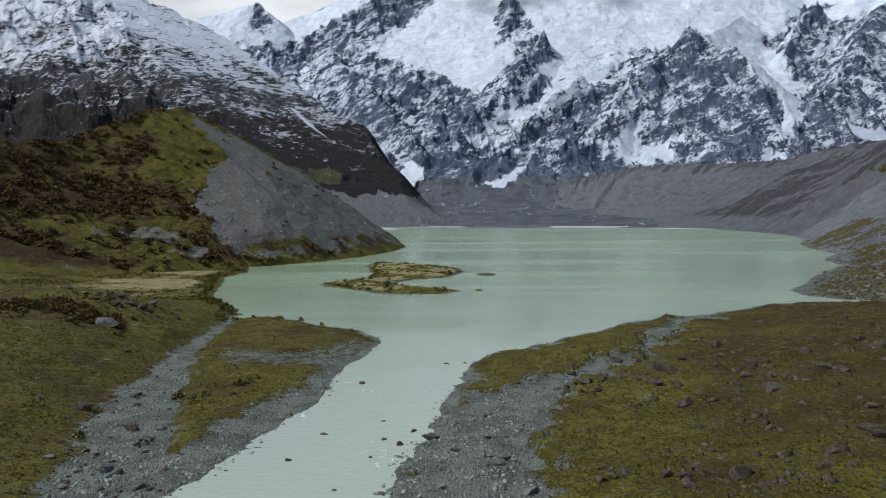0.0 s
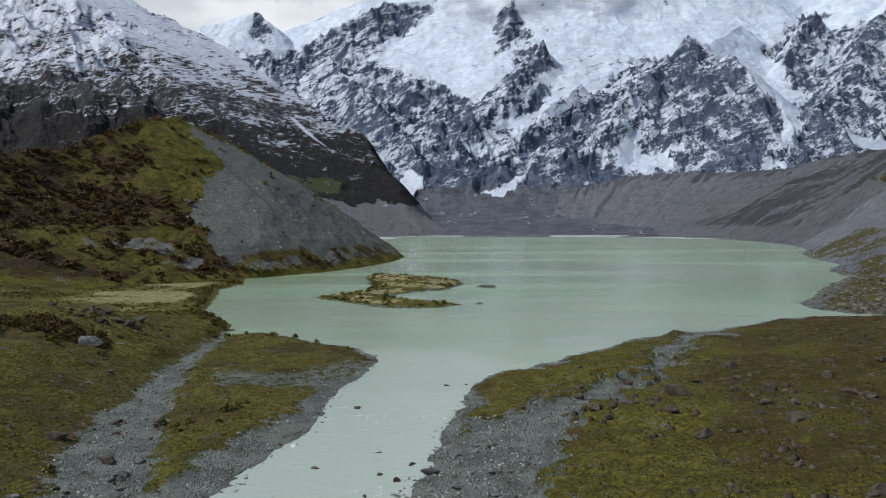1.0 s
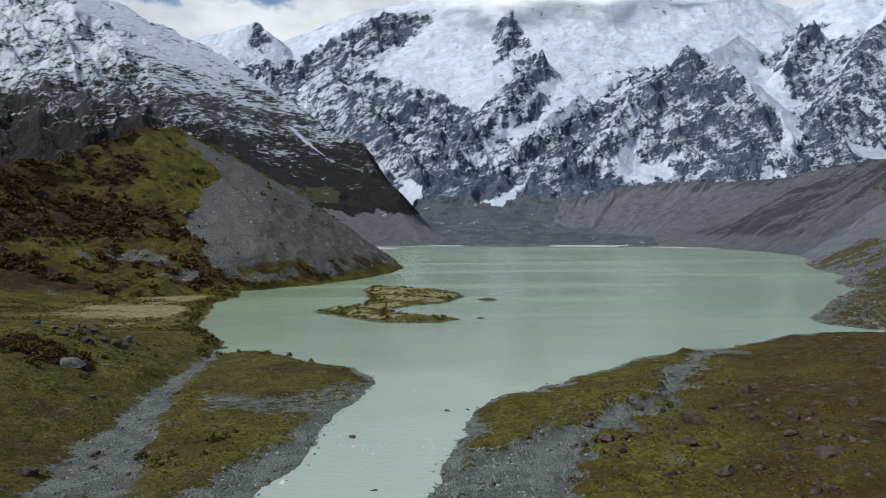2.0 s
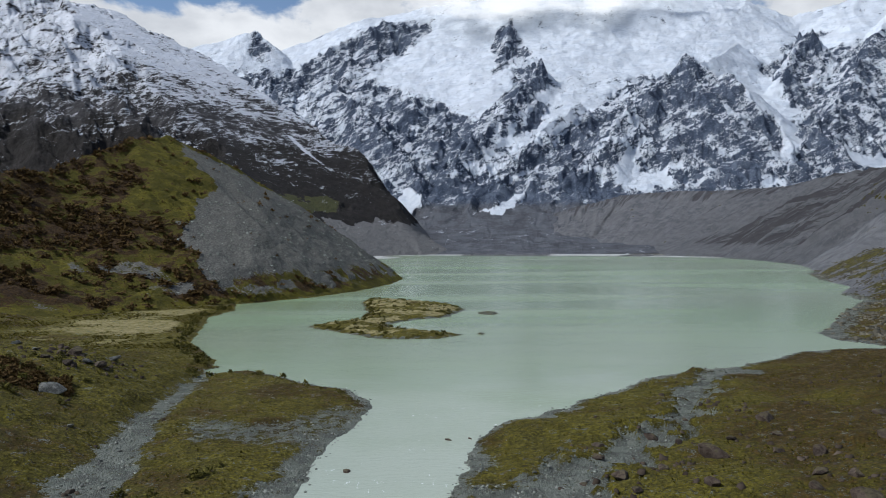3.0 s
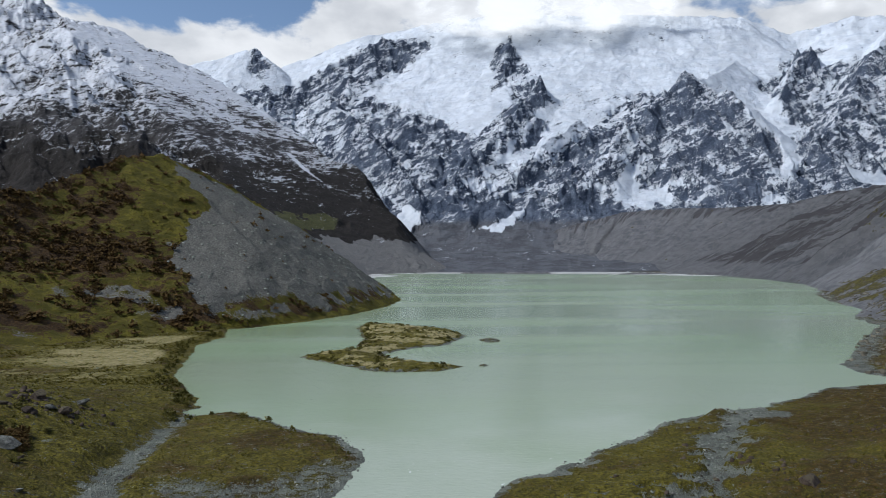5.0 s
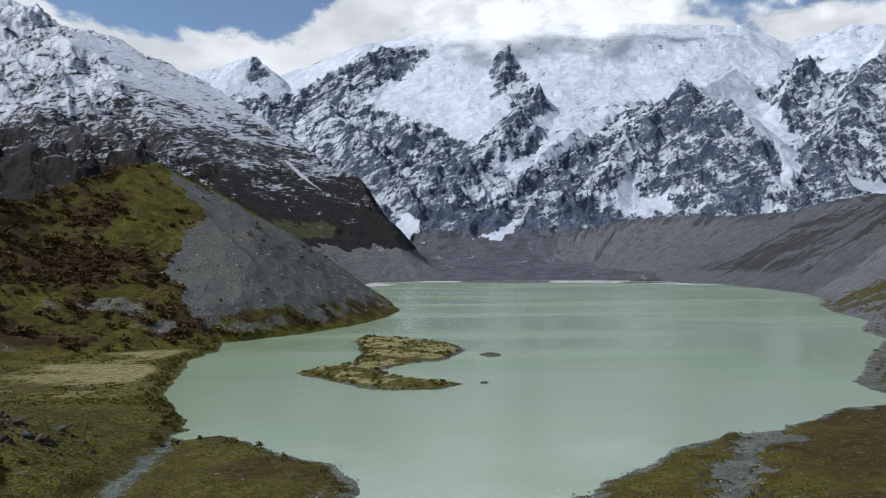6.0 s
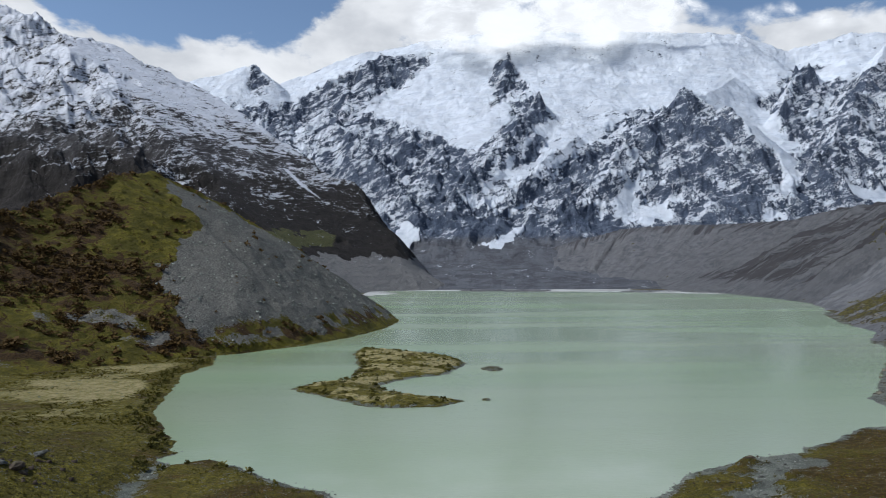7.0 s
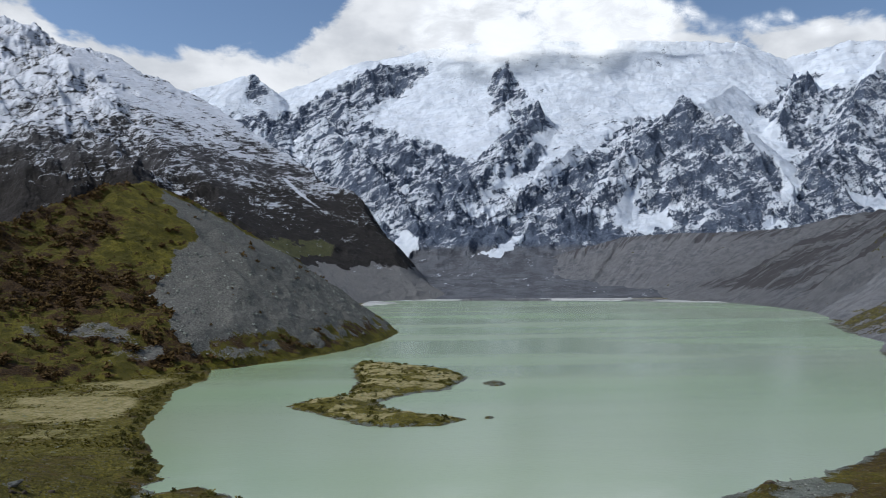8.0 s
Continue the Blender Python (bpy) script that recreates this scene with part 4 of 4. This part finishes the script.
# x, y, width
BANK_BOULDERS = [(58.5, 153.5, 5.3), (56.5, 144.0, 2.4), (48.7, 143.9, 2.8), (42.8, 135.2, 5.4), (56.3, 130.8, 3.5), (50.8, 120.5, 2.8), (54.0, 117.4, 2.7), (50.6, 109.3, 4.4), (45.9, 99.7, 1.9), (36.4, 119.0, 2.8), (37.1, 108.6, 3.0), (30.1, 109.1, 1.5), (41.1, 107.9, 1.8), (76.5, 149.8, 3.4), (65.8, 124.3, 3.6), (67.2, 121.1, 3.3), (66.9, 132.7, 3.1), (83.4, 144.7, 3.1), (81.5, 135.6, 4.2), (58.8, 98.3, 2.2), (52.9, 88.8, 3.7), (52.4, 85.5, 2.4), (45.8, 83.5, 2.7), (42.8, 79.7, 2.3), (33.9, 80.5, 3.7), (35.4, 77.0, 1.5), (26.1, 81.9, 2.9), (27.8, 80.4, 1.7), (29.7, 81.3, 1.4), (27.3, 77.9, 2.6), (21.8, 83.0, 2.5), (20.3, 82.3, 1.7)]
BANK_STONES = [(33.5, 89.9, 1.4), (51.8, 133.8, 2.6), (41.7, 75.4, 1.1), (39.9, 82.8, 1.2), (43.5, 95.0, 1.6), (42.3, 97.6, 1.5), (36.4, 75.8, 1.1), (34.9, 77.7, 1.0), (32.7, 73.7, 0.6), (36.2, 99.5, 1.4), (47.8, 115.2, 2.2), (27.0, 127.4, 4.3), (26.6, 140.4, 2.2), (27.6, 145.0, 2.2), (73.4, 226.2, 4.1), (37.9, 151.9, 2.8), (40.0, 143.0, 2.0), (48.3, 163.8, 2.0), (27.0, 120.2, 2.0), (33.4, 129.8, 1.8), (22.0, 129.0, 1.6)]
BAR_STONES = [(0.4, 104.6, 2.6), (-4.0, 97.3, 2.0), (-2.5, 95.7, 1.1), (8.0, 94.8, 1.9), (8.7, 90.9, 1.6), (9.5, 93.0, 1.8), (6.8, 114.2, 1.4), (16.8, 113.4, 1.9), (22.3, 129.8, 1.4), (1.9, 90.9, 1.1), (1.4, 84.2, 1.5), (3.5, 98.1, 1.7), (-5.7, 91.8, 1.3), (-5.4, 84.2, 1.6), (-7.2, 85.8, 1.2), (-8.5, 85.4, 1.1), (-5.7, 86.1, 1.4), (11.3, 82.3, 2.4), (10.4, 103.0, 1.4)]
RIVER_STONES = [(-14.9, 107.3, 1.5), (-12.3, 139.3, 1.7), (-7.1, 113.9, 1.4), (-2.2, 108.5, 1.4), (-3.9, 102.1, 1.4), (-6.3, 104.7, 1.1), (-7.5, 97.0, 1.1), (3.7, 157.2, 1.7), (-10.6, 85.5, 1.1), (7.6, 157.7, 1.2), (-17.9, 96.1, 1.1), (-24.8, 92.4, 0.9)]
WEST_BOULDERS = [(-54.4, 118.9, 3.5), (-43.2, 110.0, 3.3), (-45.4, 100.0, 1.7), (-48.0, 95.6, 1.7), (-43.1, 92.4, 2.0), (-39.5, 92.3, 2.6), (-33.2, 86.3, 2.5), (-31.4, 85.9, 1.0), (-34.8, 85.2, 0.8), (-50.2, 130.6, 1.6), (-47.8, 123.5, 1.5), (-39.7, 102.5, 1.4), (-38.7, 109.9, 2.1), (-38.7, 104.4, 2.1), (-42.1, 86.7, 1.9), (-72.4, 171.1, 4.9), (-83.5, 197.2, 3.3), (-81.2, 199.4, 4.5), (-73.9, 194.8, 3.8), (-74.9, 205.4, 3.4), (-88.8, 196.1, 2.7), (-95.4, 201.0, 2.7), (-62.5, 156.8, 1.9), (-75.6, 193.7, 2.6), (-77.9, 188.9, 2.9), (-82.9, 189.2, 2.3), (-72.1, 194.5, 2.4)]
BOULDER_MESHES = [stone_mesh("boulder", M_BOULDER, 20 + i, t) for i, t in enumerate((0.55, 0.68, 0.48, 0.6, 0.75, 0.5))]
COBBLE_MESHES = [stone_mesh("cobble", M_COBBLE, 40 + i, t) for i, t in enumerate((0.5, 0.42, 0.6, 0.45, 0.55))]
place_stones("boulder", "dark lichened boulder half sunk in the tussock grass", "boulders on the grassy bank", BANK_BOULDERS, BOULDER_MESHES, 0.03, "boulder")
place_stones("stone", "dark weathered stone lying in moss and grass", "stones on the grassy bank", BANK_STONES, BOULDER_MESHES, 0.03)
place_stones("bar_stone", "grey angular stone on the gravel bar", "stones on the gravel bar", BAR_STONES, COBBLE_MESHES, 0.10)
place_stones("river_stone", "wet dark stone breaking the milky river", "stones in the river", RIVER_STONES, BOULDER_MESHES, -0.06, "stone", 0.0)
place_stones("boulder", "weathered boulder beside the dry gravel channel", "boulders by the channel", WEST_BOULDERS, BOULDER_MESHES[:3] + COBBLE_MESHES, 0.10, "boulder")


def bar_places(n, line, low, high, seed):
    """Places strewn along a band of gravel, with a width for each stone."""
    r = np.random.RandomState(seed)
    out = []
    while len(out) < n:
        i = r.randint(len(line) - 1)
        (ax, ay, aw), (bx, by, bw) = line[i], line[i + 1]
        k = r.rand()
        x, y = ax + k * (bx - ax) + r.normal() * aw * 0.6, ay + k * (by - ay) + r.normal() * 2
        if 80 < y < 235 and inside(np.array([x]), np.array([y]), LAKE)[0] > 0.4:
            out.append((x, y, low + (high - low) * r.rand() ** 2))
    return out


SMALL_COBBLES = [stone_mesh("cobble", M_COBBLE, 60 + i, t, 2) for i, t in enumerate((0.5, 0.42, 0.6, 0.48))]
place_stones("bar_stone", "grey angular stone on the gravel bar", "stones on the gravel bar", bar_places(80, BAR_EAST, 0.5, 1.5, 3), SMALL_COBBLES, 0.08)
place_stones("channel_stone", "grey stone in the dry gravel channel", "stones in the dry channel", bar_places(50, CHANNEL[2:], 0.5, 1.4, 4), SMALL_COBBLES, 0.08)


def scatter(name, label, category, mat, base, spots, flat=True):
    """Many copies of one small shape (vertices, triangles) joined into one mesh: spots are x, y, z, size, height, turn."""
    verts, tris = base
    n, k = len(spots), len(verts)
    c, s = np.cos(spots[:, 5])[:, None], np.sin(spots[:, 5])[:, None]
    vx, vy, vz = verts[None, :, 0], verts[None, :, 1], verts[None, :, 2]
    wob = 1 + 0.22 * rng.normal(size=(n, k))
    co = np.stack([spots[:, 0:1] + (vx * c - vy * s) * spots[:, 3:4] * wob, spots[:, 1:2] + (vx * s + vy * c) * spots[:, 3:4] * wob, spots[:, 2:3] + vz * spots[:, 4:5] * wob], -1).reshape(-1, 3)
    faces = (tris[None] + (np.arange(n) * k)[:, None, None]).reshape(-1, 3)
    me = bpy.data.meshes.new(name)
    me.vertices.add(len(co))
    me.vertices.foreach_set("co", co.astype(np.float32).reshape(-1))
    me.loops.add(faces.size)
    me.loops.foreach_set("vertex_index", faces.reshape(-1).astype(np.int32))
    me.polygons.add(len(faces))
    me.polygons.foreach_set("loop_start", np.arange(0, faces.size, 3, dtype=np.int32))
    me.materials.append(mat)
    me.update(calc_edges=True)
    me.validate()
    return tagged(new(name, me), label, category, "", "stuff")


def pebble_shape():
    """A flat lump of sixteen triangles."""
    ring = [(math.cos(a), math.sin(a)) for a in np.linspace(0, 2 * np.pi, 6, endpoint=False)]
    v = [(0.5 * a, 0.38 * b, 0.0) for a, b in ring] + [(0.34 * a, 0.26 * b, 0.36) for a, b in ring] + [(0, 0, 0.42)]
    t = []
    for i in range(6):
        j = (i + 1) % 6
        t += [(i, j, 6 + j), (i, 6 + j, 6 + i), (6 + i, 6 + j, 12)]
    return np.array(v), np.array(t)


def rock_shape():
    """An angular block of fourteen triangles with a slanting top."""
    v = [(-0.5, -0.3, -0.12), (0.1, -0.46, -0.12), (0.52, -0.12, -0.12), (0.4, 0.36, -0.12), (-0.2, 0.45, -0.12), (-0.4, -0.2, 0.42), (0.12, -0.34, 0.62), (0.42, -0.05, 0.5), (0.26, 0.26, 0.36), (-0.22, 0.28, 0.5)]
    t = []
    for i in range(5):
        j = (i + 1) % 5
        t += [(i, j, 5 + j), (i, 5 + j, 5 + i)]
    t += [(5, 6, 7), (5, 7, 8), (5, 8, 9)]
    return np.array(v), np.array(t)


def tuft_shape(blades, seed, lean):
    """A tuft: narrow blades that lean outwards."""
    r = np.random.RandomState(seed)
    v, t = [], []
    for i in range(blades):
        a = 2 * np.pi * (i + r.rand() * 0.6) / blades
        d, w = np.array((math.cos(a), math.sin(a))), np.array((-math.sin(a), math.cos(a)))
        b, m, tip = 0.10 * d, (0.22 + 0.12 * r.rand()) * d, (0.42 + lean * r.rand()) * d
        k = len(v)
        v += [(*(b - 0.11 * w), -0.08), (*(b + 0.11 * w), -0.08), (*(m + 0.08 * w), 0.66), (*tip, 0.8 + 0.35 * r.rand())]
        t += [(k, k + 1, k + 2), (k, k + 2, k + 3)]
    return np.array(v), np.array(t)


def bush_shape(leaves, seed, leaf=0.085):
    """A low crown: small leaf clumps set round an uneven dome, over a few bare stems."""
    r = np.random.RandomState(seed)
    v, t = [], []
    for i in range(leaves):
        a, e = r.rand() * 2 * np.pi, math.asin(r.rand() ** 0.8)
        rad = 0.34 + 0.16 * r.rand()
        c = np.array((math.cos(a) * math.cos(e) * rad, math.sin(a) * math.cos(e) * rad, math.sin(e) * rad * 1.7))
        n = c + 0.25 * r.normal(size=3)
        n /= np.linalg.norm(n)
        p = np.cross(n, (0.3, 0.2, 1.0))
        p /= np.linalg.norm(p)
        q = np.cross(n, p)
        s = leaf * (1 + 0.8 * r.rand())
        k = len(v)
        v += [c + s * p, c + s * q * 0.9, c - s * p, c - s * q * 0.9]
        t += [(k, k + 1, k + 2), (k, k + 2, k + 3)]
    for i in range(5):
        a = 2 * np.pi * i / 5
        k = len(v)
        tip = np.array((0.26 * math.cos(a), 0.26 * math.sin(a), 0.45))
        v += [np.array((0.03, 0, -0.1)), np.array((-0.03, 0, -0.1)), tip]
        t += [(k, k + 1, k + 2)]
    return np.array(v), np.array(t)


def spread(n, x0, x1, y0, y1, power=1.0):
    """Random places, thicker towards y0."""
    return rng.uniform(x0, x1, n), y0 + (y1 - y0) * rng.rand(n) ** power


def sized(x, y, z, lo, hi, ratio, skew=2.0):
    s = lo + (hi - lo) * rng.rand(len(x)) ** skew
    return np.stack([x, y, z, s, s * ratio * rng.uniform(0.7, 1.3, len(x)), rng.uniform(0, 6.28, len(x))], -1)


def build_small():
    # gravel stones on the bars, the channel and the water's edge
    x, y = spread(110000, -70, 95, 72, 240, 1.5)
    z, lake, gravel, dry, sand, scree, scrub, is_hill, face = land(x, y)
    on = (gravel + 0.35 * rng.normal(size=len(x)) > 0.6) & (lake > -1.5 + 2.5 * rng.rand(len(x)) ** 3) & (gravel > 0.02)
    scatter("gravel_stones", "loose grey stones of the gravel bars", "gravel", M_PEBBLES, rock_shape(), sized(x[on], y[on], np.maximum(z[on], -0.05) - 0.02, 0.09, 0.62, 0.6, 4.0)[:26000])
    # tussocks
    x, y = spread(120000, -125, 132, 72, 270, 1.3)
    z, lake, gravel, dry, sand, scree, scrub, is_hill, face = land(x, y)
    clump = fbm(x, y, 9, 3, 0.6, 91) + 0.5 * perlin(x / 2.5, y / 2.5, 5)
    on = (gravel + 0.3 * rng.normal(size=len(x)) < 0.35) & (lake > 1.2) & (sand < 0.4) & (clump > -0.6 + 0.5 * rng.rand(len(x))) & ~is_hill
    scatter("tussock_grass", "olive and straw coloured tussock grass", "grass", M_TUSSOCK, tuft_shape(6, 3, 0.30), sized(x[on], y[on], z[on] - 0.05, 0.22, 0.66, 0.50)[:36000])
    x, y = spread(16000, -190, -60, 262, 460)
    z, lake, gravel, dry, sand, scree, scrub, is_hill, face = land(x, y)
    on = (lake > 1.5) & (sand < 0.25 + 0.5 * rng.rand(len(x))) & ~is_hill & (fbm(x, y, 20, 3, 0.6, 98) > -0.15)
    scatter("meadow_grass", "tufts of olive grass on the lakeside meadow", "grass", M_TUSSOCK, tuft_shape(5, 4, 0.3), sized(x[on], y[on], z[on] - 0.05, 0.6, 1.6, 0.42)[:7000])
    # loose rocks among the grass, thicker in drifts
    x, y = spread(30000, -110, 130, 72, 250, 1.2)
    z, lake, gravel, dry, sand, scree, scrub, is_hill, face = land(x, y)
    drift = smooth(fbm(x, y, 22, 3, 0.6, 93), 0.15, 0.6) * smooth(x, 20, 45) + 3.0 * np.exp(-((x + 82) / 14) ** 2 - ((y - 198) / 8) ** 2) + 0.03
    on = (gravel < 0.5) & (lake > 2) & (rng.rand(len(x)) < 0.30 * drift)
    scatter("bank_rubble", "dark broken rocks among the grass", "rocks", M_RUBBLE, rock_shape(), sized(x[on], y[on], z[on] - 0.08, 0.2, 1.5, 0.7, 4.0)[:5000])
    # smaller rocks gathered round the boulders
    hub = np.array(BANK_BOULDERS + BANK_STONES + WEST_BOULDERS)
    hub = np.repeat(hub, 8, 0)
    far = np.abs(rng.normal(size=len(hub))) * hub[:, 2] * 1.1 + 0.35 * hub[:, 2]
    turn = rng.uniform(0, 2 * np.pi, len(hub))
    x, y = hub[:, 0] + far * np.cos(turn) * 1.3, hub[:, 1] + far * np.sin(turn)
    z = land(x, y)[0]
    scatter("boulder_rubble", "broken brown rocks gathered round the boulders", "rocks", M_RUBBLE, rock_shape(), sized(x, y, z - 0.05, 0.2, 1.2, 0.7, 3.0))
    # rubble of the near end of the moraine
    x, y = spread(80000, 140, 440, 262, 740, 1.5)
    h = np.maximum(east_height(x, y), land(x, y)[0])
    shore = inside(x, y, LAKE)
    on = (shore > 0.5) & (rng.rand(len(x)) < 0.30 + 0.5 * smooth(fbm(x, y, 30, 3, 0.6, 94), 0, 0.5)) & (x < 0.66 * y) & (fbm(x, y, 14, 3, 0.6, 90) > -0.35)
    scatter("moraine_rubble", "brown and grey blocks on the near end of the moraine", "rocks", M_BLOCKS, rock_shape(), sized(x[on], y[on], h[on] - 0.2, 0.6, 3.0, 0.55, 4.0)[:9000])
    # bushes along the shores of the meadow, the spit and the island
    x, y = spread(12000, -125, 15, 72, 470)
    z, lake, gravel, dry, sand, scree, scrub, is_hill, face = land(x, y)
    edge = smooth(lake, 1.0, 2.5) * smooth(lake, 9, 4) * (0.35 + 0.65 * (x < -50)) * (y > 180)
    band_ = smooth(x, -56, -50) * smooth(-x, 22, 26) * np.exp(-((y - 132 - 1.1 * (x + 30)) / 7) ** 2) * 0.25
    mound = (x < -60) * np.exp(-((x + 92) / 16) ** 2 - ((y - 176) / 10) ** 2)
    on = rng.rand(len(x)) < np.maximum(np.maximum(edge * 0.8, band_), mound) * (lake > 1.0) * (gravel < 0.6)
    scatter("shore_bushes", "low green and brown bushes along the water", "bushes", M_BUSH, bush_shape(46, 5), sized(x[on], y[on], z[on] - 0.1, 0.8, 2.6, 0.62)[:2600])
    x, y = spread(3000, -120, -66, 150, 200)
    z, lake, gravel, dry, sand, scree, scrub, is_hill, face = land(x, y)
    on = (band(x, y, [(-118, 172, 5), (-100, 178, 6), (-84, 178, 5), (-72, 172, 3)]) + 3 * fbm(x, y, 9, 3, 0.6, 99) < 0) & (gravel < 0.3)
    scatter("knoll_scrub", "brown scrub along the grassy knoll", "scrub", M_SCRUB, bush_shape(40, 8), sized(x[on], y[on], z[on] - 0.1, 0.9, 2.6, 0.6)[:700])
    x, y = spread(5200, -50, 20, 288, 474)
    d = inside(x, y, ISLAND)
    on = (d < -1.5) & (rng.rand(len(x)) < 0.30 * smooth(d, -7, -2) + 0.10) & ~((x > -18) & (y > 336) & (y < 372))
    z = 2.1 * (1 - np.exp(d[on] / 7.0)) + 0.15
    scatter("island_bushes", "low olive bushes on the island", "bushes", M_BUSH, bush_shape(40, 7), sized(x[on], y[on], z - 0.3, 0.8, 2.6, 0.6)[:900])
    # scrub on the moraine hill
    x, y = spread(26000, -400, -60, 380, 720)
    z, lake, gravel, dry, sand, scree, scrub, is_hill, face = land(x, y)
    want = smooth(scrub + 0.45 * fbm(x, y, 16, 3, 0.6, 92), 0.42, 0.7) * is_hill * (scree < 0.4) + 0.012 * is_hill * (scree > 0.5) + 0.05 * is_hill * (scree < 0.4)
    on = rng.rand(len(x)) < 0.55 * want
    scatter("hill_scrub", "dark brown scrub on the moraine hill", "scrub", M_SCRUB, bush_shape(22, 6, 0.11), sized(x[on], y[on], z[on] - 0.3, 1.8, 6.0, 0.6)[:7500])
    # blocks on the scree and rubble
    x, y = spread(40000, -330, -30, 380, 712)
    z, lake, gravel, dry, sand, scree, scrub, is_hill, face = land(x, y)
    on = is_hill & (scree > 0.45) & (rng.rand(len(x)) < 0.25)
    scatter("scree_blocks", "grey blocks strewn over the scree", "rocks", M_PEBBLES, pebble_shape(), sized(x[on], y[on], z[on] - 0.15, 0.4, 2.4, 0.8, 4.0)[:7000])


build_small()
